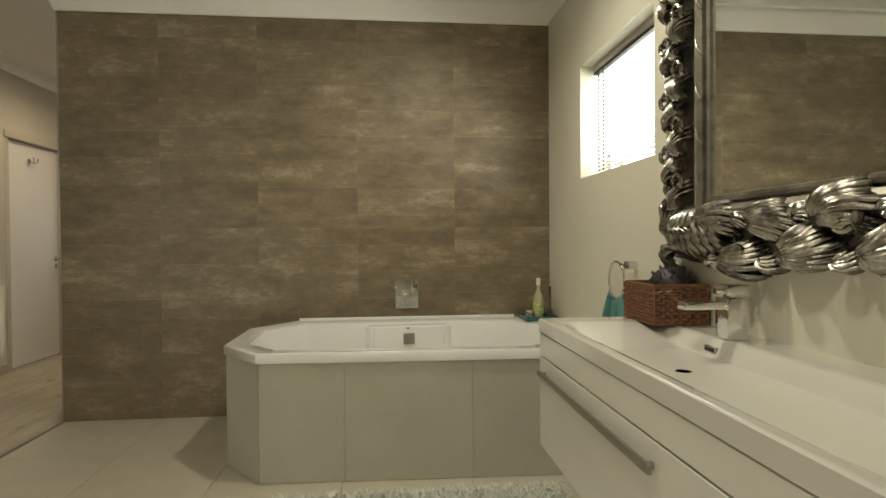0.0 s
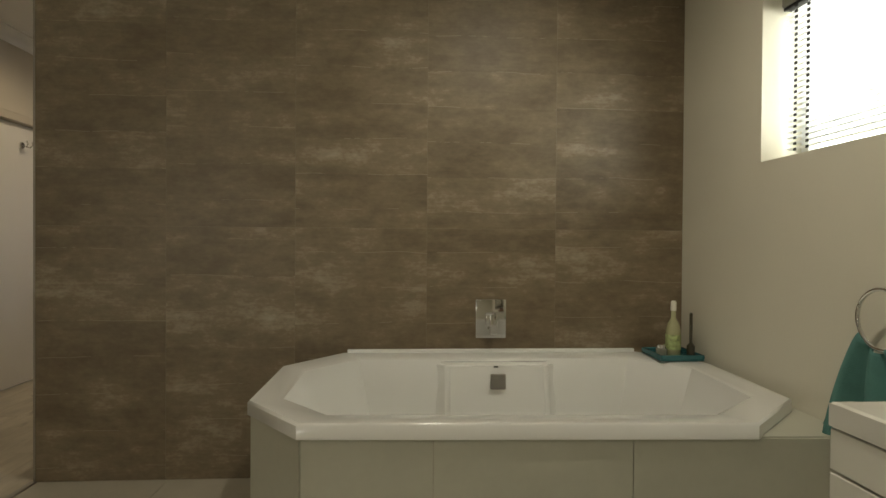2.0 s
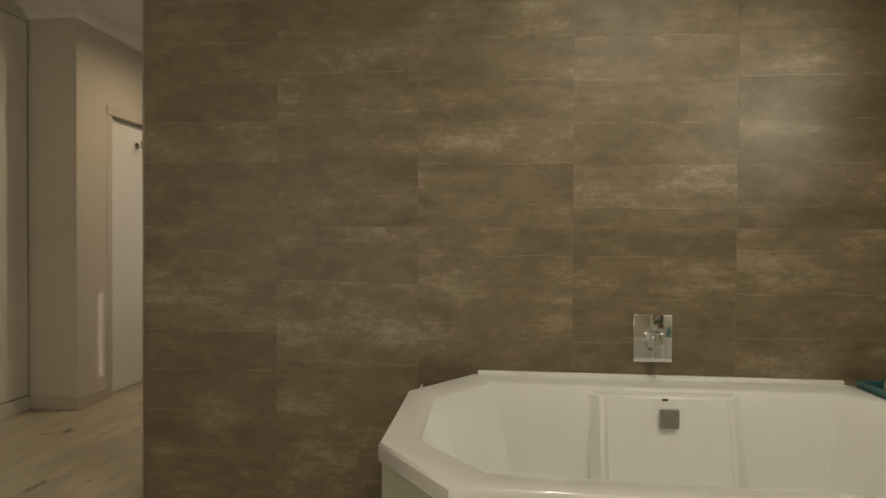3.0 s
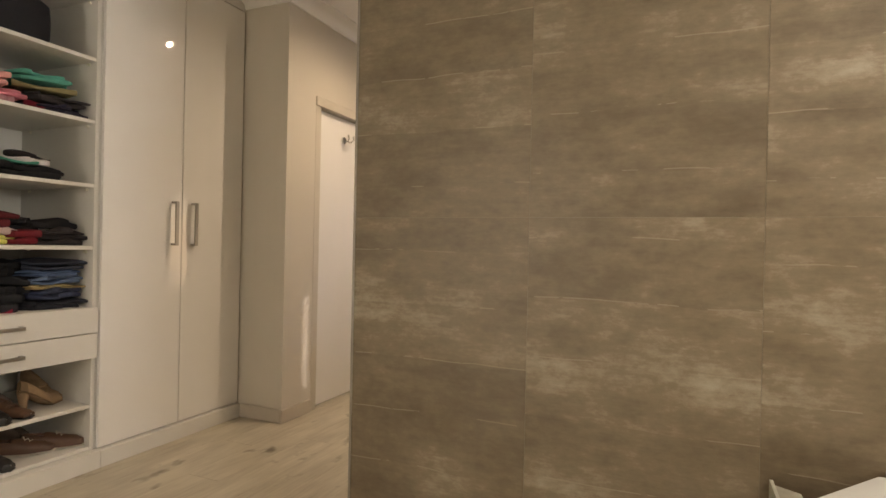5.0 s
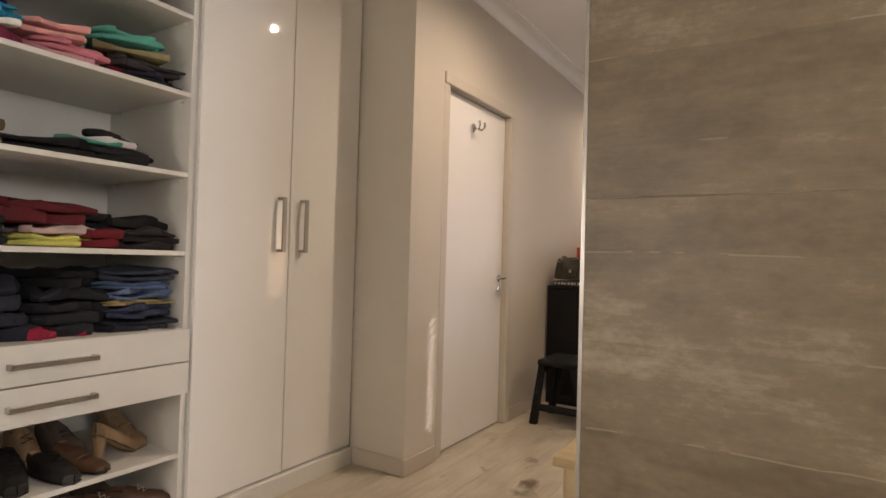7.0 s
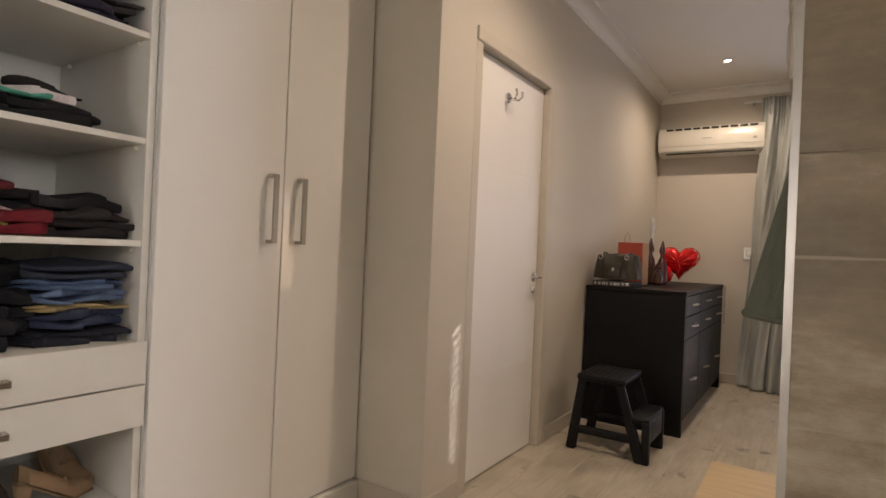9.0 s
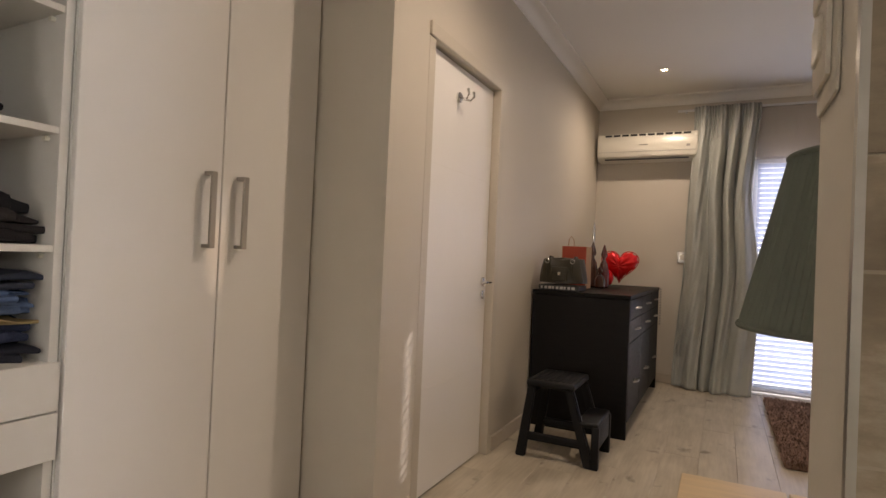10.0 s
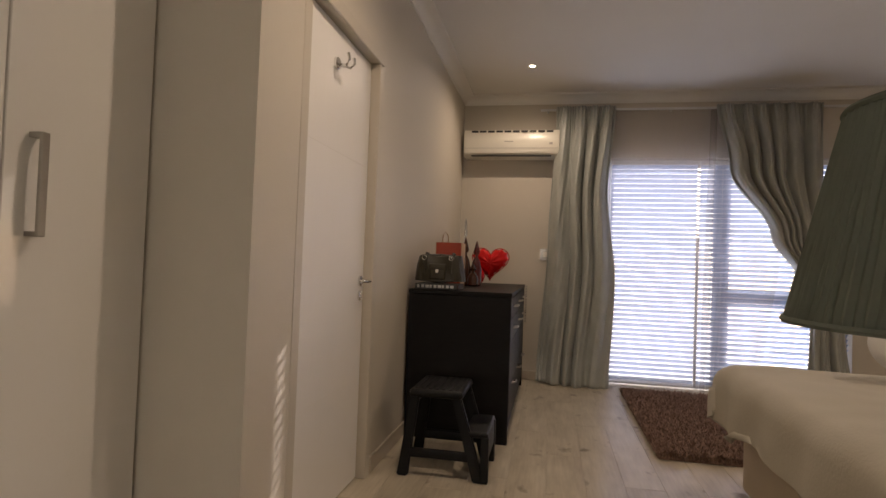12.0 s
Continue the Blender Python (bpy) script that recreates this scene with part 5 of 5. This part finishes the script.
M_BOT1 = mat("dark_red_glass", (0.10, 0.012, 0.012), 0.12, coat=0.8)
M_BOT2 = mat("amber_glass", (0.06, 0.02, 0.012), 0.12, coat=0.8)
for x, y, h, m_, lab in ((-3.06, 7.48, 0.36, M_BOT2, "tall dark perfume bottle with a pointed stopper"), (-2.98, 7.52, 0.34, M_BOT1, "dark red perfume bottle with a pointed stopper"), (-2.99, 7.42, 0.17, M_BOT2, "small dark perfume bottle")):
    bo = thing("perfume_bottle", (x, y, T), lab, "bottle", "bottles on the chest")
    part("bottle_body", bm_lathe([(0.03, 0), (0.04, 0.01), (0.043, h * 0.35), (0.03, h * 0.55), (0.013, h * 0.64), (0.012, h * 0.7)], centre=(x, y, T)), m_, bo)
    part("stopper", bm_lathe([(0.02, h * 0.7), (0.026, h * 0.76), (0.018, h * 0.86), (0.004, h)], centre=(x, y, T)), m_, bo)
# sun gleam on the chest, modelled as a thin chrome upright
sn = thing("gleam_spire", (-3.08, 7.58, T), "slim chrome spire standing in for a bright sun gleam", "ornament")
part("spire", bm_lathe([(0.02, 0), (0.022, 0.02), (0.008, 0.05), (0.008, 0.36), (0.014, 0.40), (0.009, 0.44), (0.012, 0.47), (0.003, 0.52)], centre=(-3.08, 7.58, T)), M_CHROME, sn)


def heart_balloon():
    t = thing("heart_balloon", (-2.93, 7.78, T), "shiny red foil heart balloon on the chest", "balloon")
    def fn(u, v):
        a = 2 * math.pi * u
        hx = 16 * math.sin(a) ** 3 / 17
        hz = (13 * math.cos(a) - 5 * math.cos(2 * a) - 2 * math.cos(3 * a) - math.cos(4 * a)) / 17
        s = math.sin(math.pi * v) ** 0.6 if 0 < v < 1 else 0
        pk = 1 + 0.035 * math.sin(20 * a) * math.sin(math.pi * v)
        return (-2.90 + 0.15 * hx * s * pk, 7.78 - 0.075 * math.cos(math.pi * v) * (1 + 0.03 * math.sin(13 * a)), T + 0.175 + 0.145 * (hz + 0.1) * s * pk)
    part("foil", bm_sheet(fn, 72, 24), M_REDFOIL, t)
    seam = [(-2.90 + 0.158 * 16 * math.sin(a) ** 3 / 17, 7.78, T + 0.19 + 0.153 * (13 * math.cos(a) - 5 * math.cos(2 * a) - 2 * math.cos(3 * a) - math.cos(4 * a)) / 17) for a in [2 * math.pi * k / 60 for k in range(60)]]
    part("seam", bm_tube(seam, 0.004, 6, closed=True), M_REDFOIL, t)
    part("small_bulge", bm_lathe([(0.01, 0), (0.055, 0.03), (0.07, 0.075), (0.05, 0.13), (0.01, 0.155)], centre=(-3.0, 7.70, T)), M_REDFOIL, t)
    return t


heart_balloon()
st = thing("bead_string", (DX + 0.005, 8.385, 0.55), "string of silver beads hanging from the chest corner", "beads")
b = bmesh.new()
for i in range(14):
    bm_lathe([(0.003, -0.008), (0.009, -0.003), (0.009, 0.003), (0.003, 0.008)], 8, bm=b, centre=(DX + 0.012, 8.392, 0.885 - i * 0.024))
part("beads", b, M_STEEL, st)

# ---- step stool ----


def step_stool():
    t = thing("step_stool", (-2.93, 6.12, 0), "black plastic folding two-step stool", "step stool")
    def slab(nm, x0, x1, y0, y1, z0, z1, bv):
        return part(nm, bm_box(x0, x1, y0, y1, z0, z1, bv, seg=3), M_BLACKPL, t)
    top = slab("top_step", -3.10, -2.83, 6.02, 6.40, 0.395, 0.435, 0.016)
    b = bmesh.new()
    for i in range(7):
        bm_box(-3.075 + 0.034 * i, -3.058 + 0.034 * i, 6.05, 6.37, 0.434, 0.438, 0.001, bm=b)
    part("grip_ribs", b, M_BLACKPL, top)
    def leg(p, q, w, d):
        b = bmesh.new()
        rows = []
        for (x, y, z), s in ((p, 0.8), (q, 1.0)):
            rows.append([b.verts.new((x + a * w * s / 2, y + c * d * s / 2, z)) for a, c in ((-1, -1), (1, -1), (1, 1), (-1, 1))])
        for k in range(4):
            b.faces.new((rows[0][k], rows[0][(k + 1) % 4], rows[1][(k + 1) % 4], rows[1][k]))
        b.faces.new(rows[0]), b.faces.new(rows[1])
        bmesh.ops.bevel(b, geom=b.edges[:], offset=0.006, segments=2, affect="EDGES")
        return part("leg", b, M_BLACKPL, t)
    for y in (6.045, 6.375):
        leg((-3.07, y, 0.41), (-3.125, y, 0.0), 0.055, 0.035)
        leg((-2.865, y, 0.41), (-2.74, y, 0.0), 0.06, 0.035)
        slab("side_rail", -3.10, -2.77, y - 0.012, y + 0.012, 0.095, 0.14, 0.006)
    slab("low_step", -2.82, -2.70, 6.03, 6.39, 0.215, 0.245, 0.012)
    slab("step_apron", -2.72, -2.70, 6.03, 6.39, 0.10, 0.222, 0.006)
    for y in (6.045, 6.375):
        slab("step_leg", -2.735, -2.695, y - 0.02, y + 0.02, 0.0, 0.225, 0.006)
    slab("back_apron", -3.10, -3.08, 6.05, 6.37, 0.34, 0.40, 0.005)


step_stool()

# ---- air conditioner, switch ----
ac = thing("air_conditioner", (-2.82, NORTH - 0.1, 2.08), "ivory wall-mounted split air conditioner", "air conditioner")
prof = [(0, 0.0), (0.13, 0.0), (0.185, 0.03), (0.20, 0.08), (0.20, 0.20), (0.175, 0.25), (0.10, 0.262), (0, 0.262)]
b = bmesh.new()
ra = [b.verts.new((-3.262, NORTH - 0.002 - d, 2.08 + z)) for d, z in prof]
rb = [b.verts.new((-2.378, NORTH - 0.002 - d, 2.08 + z)) for d, z in prof]
for k in range(len(prof)):
    b.faces.new((ra[k], ra[(k + 1) % len(prof)], rb[(k + 1) % len(prof)], rb[k]))
b.faces.new(ra), b.faces.new(rb)
bmesh.ops.bevel(b, geom=[e for e in b.edges], offset=0.006, segments=2, affect="EDGES")
part("casing", b, M_ACPL, ac)
for i in range(10):
    x = -3.19 + 0.077 * i
    part("intake_slot", bm_box(x, x + 0.06, NORTH - 0.196, NORTH - 0.185, 2.306, 2.322), M_DARK, ac, smooth=False)
part("panel_gap", bm_box(-3.255, -2.385, NORTH - 0.2035, NORTH - 0.2015, 2.155, 2.158), M_STEEL, ac, smooth=False)
part("louvre", bm_box(-3.19, -2.45, NORTH - 0.185, NORTH - 0.155, 2.086, 2.094), M_DARK, ac, smooth=False)
part("badge", bm_box(-2.88, -2.80, NORTH - 0.2036, NORTH - 0.2020, 2.215, 2.223), M_STEEL, ac, smooth=False)
part("display", bm_box(-2.47, -2.44, NORTH - 0.2036, NORTH - 0.2020, 2.19, 2.21), M_STEEL, ac, smooth=False)
sw = thing("wall_switch", (-2.48, NORTH, 1.18), "grey metal wall switch plate", "switch")
part("plate", bm_box(-2.525, -2.435, NORTH - 0.012, NORTH, 1.13, 1.24, 0.004), M_STEEL, sw)
part("rocker", bm_box(-2.50, -2.46, NORTH - 0.018, NORTH - 0.011, 1.16, 1.21, 0.003), M_ACPL, sw)

# switch plate on the partition's end
kp = thing("end_switch_panel", (TWX, 3.79, 1.44), "cream switch panel with a scalloped edge on the partition end", "switch panel")
part("back_plate", bm_box(TWX - 0.006, TWX, 3.722, 3.852, 1.295, 1.56, 0.004, seg=2), M_FRAME, kp)
part("front_plate", bm_box(TWX - 0.013, TWX - 0.006, 3.745, 3.846, 1.32, 1.545, 0.006, seg=2), M_FRAME, kp)
for i in range(3):
    part("rocker", bm_box(TWX - 0.017, TWX - 0.012, 3.765 + 0.0 * i, 3.825, 1.35 + 0.065 * i, 1.40 + 0.065 * i, 0.004), M_FRAME, kp)
    part("screw", bm_tube([(TWX - 0.015, 3.832, 1.375 + 0.065 * i), (TWX - 0.012, 3.832, 1.375 + 0.065 * i)], 0.006, 8), M_CHROME, kp)

# ---- curtains ----
cr = thing("curtain_rail", (-0.9, 8.58, 2.53), "slim white metal curtain rail", "curtain rail")
part("rail", bm_box(-2.56, 0.62, 8.575, 8.59, 2.525, 2.545, 0.002), M_UPVC, cr)
for x in (-2.5, -1.4, 0.3):
    part("bracket", bm_box(x, x + 0.02, 8.59, NORTH, 2.53, 2.54), M_UPVC, cr)


def lerp(a, c, t):
    return a + (c - a) * t


def interp(v, rows):
    for (a, x), (c, y) in zip(rows, rows[1:]):
        if v <= c:
            t = (v - a) / (c - a)
            return lerp(x, y, t * t * (3 - 2 * t))
    return rows[-1][1]


def curtain(nm, left, right, bottom, pleats, y0, amp, material, label, nu, seed, heading=True):
    t = thing(nm, ((left[0][1] + right[0][1]) / 2, y0, 0), label, "curtain")
    def fn(u, v):
        z = lerp(2.545, interp(u, bottom), v)
        x0, x1 = interp(v, left), interp(v, right)
        open_ = min(1, v * 5)
        # gathers at the heading run together into fewer, deeper folds that lean as they fall
        w = u + 0.06 * math.sin(8 * u + seed + 1.6 * v) * (0.4 + v) + 0.012 * math.sin(23 * u + 2 * seed + 5 * v) * v
        deep = 0.55 + 0.45 * noise.noise(Vector((u * 7 + seed, v * 1.7, seed)))
        a = amp * (0.35 + 0.75 * open_) * (0.55 + deep) * (1 - 0.25 * v)
        ph = 2 * math.pi * pleats * w
        main = math.sin(ph) + 0.35 * math.sin(2 * ph + seed + 2 * v) + 0.5 * v * math.sin(0.5 * ph + seed)
        gather = 0.013 * math.sin(2 * math.pi * pleats * 4.7 * u + seed) * max(0, 1 - v * 7)
        crease = amp * 0.35 * noise.noise(Vector((u * 26 + 5 * v, v * 3.5, 2 + seed))) * open_
        foot = 0.05 * max(0, v - 0.9) * 10 * (0.5 + 0.5 * math.sin(11 * u + seed)) * (amp / 0.05)
        yy = y0 + a * main * 0.8 + gather + crease - foot
        return (lerp(x0, x1, u) + 0.3 * a * math.cos(ph), min(yy, NORTH - 0.02), z)
    ob = part("cloth", bm_sheet(fn, nu, 80), material, t)
    return t, ob


_, ob = curtain("curtain", [(0, -2.42), (0.5, -2.46), (1, -2.53)], [(0, -1.88), (0.3, -1.93), (0.62, -1.86), (1, -1.90)], [(0, 0.02), (0.45, 0.005), (1, 0.004)], 4.3, 8.50, 0.05, M_CURTAIN, "long sage green satin curtain hanging to the floor", 260, 1.0)
thick(ob, 0.003)
_, ob = curtain("curtain", [(0, -1.04), (0.22, -0.93), (0.45, -0.58), (0.6, -0.36), (0.75, -0.28), (1, -0.30)], [(0, -0.20), (0.3, -0.20), (0.6, -0.18), (0.75, -0.02), (1, 0.05)], [(0, 0.02), (1, 0.01)], 6.3, 8.50, 0.05, M_CURTAIN, "sage green satin curtain swept back and tied", 280, 2.2)
thick(ob, 0.003)
tb = thing("curtain_tie", (-0.28, 8.48, 1.06), "sage green curtain tie band", "curtain tie")
part("band", bm_tube([(-0.27 + 0.115 * math.cos(a), 8.50 + 0.07 * math.sin(a), 1.06 + 0.05 * math.cos(a)) for a in [2 * math.pi * k / 24 for k in range(24)]], 0.018, 8, closed=True), M_CURTAIN, tb)
curtain("sheer_curtain", [(0, -1.90), (1, -1.97)], [(0, -1.0), (0.4, -1.02), (1, -1.05)], [(0, 0.01), (1, 0.01)], 13, 8.60, 0.016, M_SHEER, "white voile curtain before the garden door", 200, 0.4)
curtain("sheer_curtain", [(0, -1.06), (0.3, -1.07), (1, -1.10)], [(0, -0.2), (0.4, -0.45), (1, -0.60)], [(0, 0.01), (1, 0.01)], 11, 8.625, 0.014, M_SHEER, "white voile curtain before the garden door", 200, 3.4)

# ---- bed, rug ----
shag("shag_rug", -1.80, -0.55, 6.66, 8.38, 42000, 0.05, M_SHAG, "brown deep-pile shag rug beside the bed", "rug")
bd = thing("bed", (-0.5, 5.4, 0), "double bed with cream upholstered base and white duvet", "bed")
BX0, BX1, BY0, BY1 = -1.54, 0.45, 4.74, 6.10
part("bed_base", bm_box(BX0, BX1, BY0, BY1, 0.075, 0.375, 0.03, seg=4), M_BEDBASE, bd)
part("base_piping", bm_tube([(BX0 - 0.002, BY0 + 0.02, 0.372), (BX0 - 0.002, BY1 - 0.02, 0.372), (BX0 + 0.03, BY1 + 0.002, 0.372), (BX1, BY1 + 0.002, 0.372)], 0.006, 8), M_BEDBASE, bd)
part("mattress", bm_box(BX0 + 0.01, BX1, BY0, BY1 - 0.01, 0.38, 0.58, 0.05, seg=4), M_DUVET, bd)
for x in (BX0 + 0.06, BX1 - 0.06):
    for y in (BY0 + 0.06, BY1 - 0.06):
        part("leg", bm_tube([(x, y, 0), (x, y, 0.08)], [0.02, 0.028], 10), M_DARKWOOD, bd)
du = thing("duvet", (-0.6, 5.42, 0.585), "rumpled cream white duvet draped over the bed foot", "duvet")


def duvet(u, v):
    x, y = lerp(BX0 - 0.36, BX1 - 0.1, u), lerp(BY0 - 0.22, BY1 + 0.26, v)
    ox, oy = max(0, BX0 - 0.02 - x), max(0, y - BY1 + 0.02)
    oy2 = max(0, BY0 + 0.02 - y)
    o = max(ox, oy, oy2)
    z = 0.645 + 0.012 * noise.noise(Vector((x * 3, y * 3, 1))) + 0.008 * noise.noise(Vector((x * 9, y * 7, 4)))
    r = 0.085
    def roll(d):
        if d <= 0:
            return 0, 0
        if d < r * 1.57:
            return r * math.sin(d / r), r * (1 - math.cos(d / r))
        return r, r + (d - r * 1.57)
    ax, dx_ = roll(ox)
    ay, dy_ = roll(oy)
    ay2, dy2 = roll(oy2)
    dz = max(dx_, dy_, dy2)
    px = (BX0 - 0.02 - ax if ox else x)
    py = (BY1 - 0.02 + ay if oy else (BY0 + 0.02 - ay2 if oy2 else y))
    rip = 0.012 * math.sin(y * 17 + 2 * x) * min(1, dz * 6) if ox else 0.012 * math.sin(x * 14) * min(1, dz * 6)
    px -= rip if ox else 0
    py += rip if oy else 0
    return (px, py, max(0.30, z - min(dz, 0.26 + 0.02 * math.sin(7 * y + 5 * x))))


ob = part("cover", bm_sheet(duvet, 90, 80), M_DUVET, du)
thick(ob, 0.03, -1)
pl = thing("pillow", (-0.95, 5.95, 0.66), "white cotton pillow on the bed", "pillow")


def pillow(u, v):
    a, b_ = 2 * math.pi * u, math.pi * (v - 0.5)
    ca, sa = math.cos(a), math.sin(a)
    e = 0.5
    c = math.cos(b_)
    return (-0.80 + 0.30 * math.copysign(abs(ca) ** e, ca) * c ** 0.7, 5.93 + 0.10 * math.copysign(abs(sa) ** e, sa) * c, 0.80 + 0.17 * math.sin(b_) * (1 - 0.1 * ca * ca))


part("pillow_case", bm_sheet(pillow, 40, 24), mat("white_cotton", (0.78, 0.77, 0.74), 0.8, bump=0.3, bscale=40), pl)

# ---- bedside table with the lamp ----
PZ = 0.56
bs = thing("bedside_table", (-1.98, 4.3, 0), "low clear pine bedside table with a plank top", "bedside table")
for a, c in ((-2.22, -1.985), (-1.979, -1.74)):
    part("plank", bm_box(a, c, 3.965, 4.61, PZ - 0.028, PZ, 0.004, seg=2), M_PINE, bs)
for x in (-2.195, -1.80):
    for y in (3.99, 4.545):
        part("leg", bm_box(x, x + 0.04, y, y + 0.04, 0, PZ - 0.028, 0.003), M_PINE, bs)
part("apron", bm_box(-2.19, -1.77, 3.985, 4.0, PZ - 0.15, PZ - 0.028, 0.002), M_PINE, bs)
part("apron", bm_box(-2.19, -1.77, 4.575, 4.59, PZ - 0.15, PZ - 0.028, 0.002), M_PINE, bs)
part("apron", bm_box(-2.20, -2.185, 4.0, 4.575, PZ - 0.15, PZ - 0.028, 0.002), M_PINE, bs)
part("low_shelf", bm_box(-2.18, -1.78, 4.0, 4.575, 0.15, 0.17, 0.003), M_PINE, bs)

LX, LY = -1.905, 4.10
tl = thing("table_lamp", (LX, LY, PZ), "table lamp with a pleated green shade and a glass ball base", "lamp")
part("lamp_base", bm_lathe([(0.075, 0), (0.078, 0.012), (0.06, 0.022), (0.02, 0.03), (0.02, 0.04)], centre=(LX, LY, PZ)), M_CHROME, tl)
for k, (r, z) in enumerate(((0.055, 0.09), (0.047, 0.19), (0.038, 0.272))):
    prof = [(max(0.006, r * math.sin(math.pi * (0.08 + 0.84 * i / 10))), z - r * math.cos(math.pi * (0.08 + 0.84 * i / 10))) for i in range(11)]
    part("glass_ball", bm_lathe(prof, 12, centre=(LX, LY, PZ)), M_CHROME, tl, "faceted mirrored glass ball", smooth=False)
part("stem", bm_tube([(LX, LY, PZ + 0.03), (LX, LY, PZ + 0.70)], 0.007, 8), M_CHROME, tl)


def shade(u, v):
    a = 2 * math.pi * u
    r = lerp(0.209, 0.141, v) + 0.0022 * math.sin(96 * a) + 0.0012 * math.sin(37 * a + 3)
    return (LX + r * math.cos(a), LY + r * math.sin(a), lerp(1.002, 1.29, v))


ob = part("shade", bm_sheet(shade, 580, 6), M_SHADE, tl, "pleated grey-green cloth shade")
for r, z in ((0.210, 1.005), (0.142, 1.288)):
    part("shade_trim", bm_tube([(LX + r * math.cos(a), LY + r * math.sin(a), z) for a in [2 * math.pi * k / 72 for k in range(72)]], 0.005, 6, closed=True), M_SHADE, tl)

# ---- downlights ----
# those at (0.3, 6.0) and (-0.25, 0.5) are unseen, added as fill light
for x, y, e, cone in ((-2.62, 7.85, 25, 165), (0.3, 6.0, 46, 165), (-2.47, 5.21, 34, 165), (0.25, 2.25, 58, 165), (-0.25, 0.5, 46, 165)):
    dl = thing("downlight", (x, y, CEIL), "small recessed ceiling downlight, lit warm", "downlight", "downlights")
    b = bm_tube([(x + 0.034 * math.cos(a), y + 0.034 * math.sin(a), CEIL - 0.003) for a in [2 * math.pi * k / 28 for k in range(28)]], 0.006, 8, closed=True)
    part("trim_ring", b, M_CHROME, dl)
    part("bulb", bm_lathe([(0.024, -0.002), (0.024, -0.001)], 24, centre=(x, y, CEIL)), M_LED, dl)
    lamp("downlight_beam", "SPOT", e, (1.0, 0.82, 0.58) if y > 3 else (1.0, 0.93, 0.78), look((x, y, CEIL - 0.02), (x, y, 0)), spot=(radians(cone), 1.0, 0.022))

# ---- wall tiles, floor tiles and boards ----
xs = [TWX, -1.437, -0.833, -0.20, 0.435, BWX]
for j, (z0, z1) in enumerate(((0.002, 1.205), (1.2065, 2.41), (2.4115, 2.556))):
    for x0, x1 in zip(xs, xs[1:]):
        part("tile", bm_box(x0 + 0.0007, x1 - 0.0007, TWY, TWY + 0.0028, z0, z1, 0.0004), M_BTILE, partition, smooth=False)

floor = bpy.data.objects["floor"]
tile_me = mesh_of("tile", bm_box(-0.299, 0.299, -0.299, 0.299, -0.012, 0.0, 0.001), M_FTILE, smooth=False)
for i in range(6):
    for j in range(10):
        x, y = TWX + 0.012 + 0.3 + 0.6 * i, TWY - 0.3 - 0.6 * j
        if x - 0.3 < BWX and y + 0.3 > SOUTH:
            piece("tile", tile_me, floor, (x, y, 0.0))
plank_me = mesh_of("plank", bm_box(-0.0952, 0.0952, -0.6445, 0.6445, -0.012, 0.0, 0.0012), M_LAM, smooth=False)
half_me = mesh_of("plank", bm_box(-0.0952, 0.0952, -0.32, 0.32, -0.012, 0.0, 0.0012), M_LAM, smooth=False)
row = 0
x = TWX - 0.191 * 12 + 0.0955
while x < EAST:
    y = SOUTH - (0.0, 0.43, 0.86, 0.21)[row % 4]
    if x > TWX:
        y = TWY + 0.002
        if row % 2:
            piece("plank", half_me, floor, (x, y + 0.32, 0.0))
            y += 0.641
    while y < NORTH:
        piece("plank", plank_me, floor, (x, y + 0.645, 0.0))
        y += 1.29
    x += 0.191
    row += 1
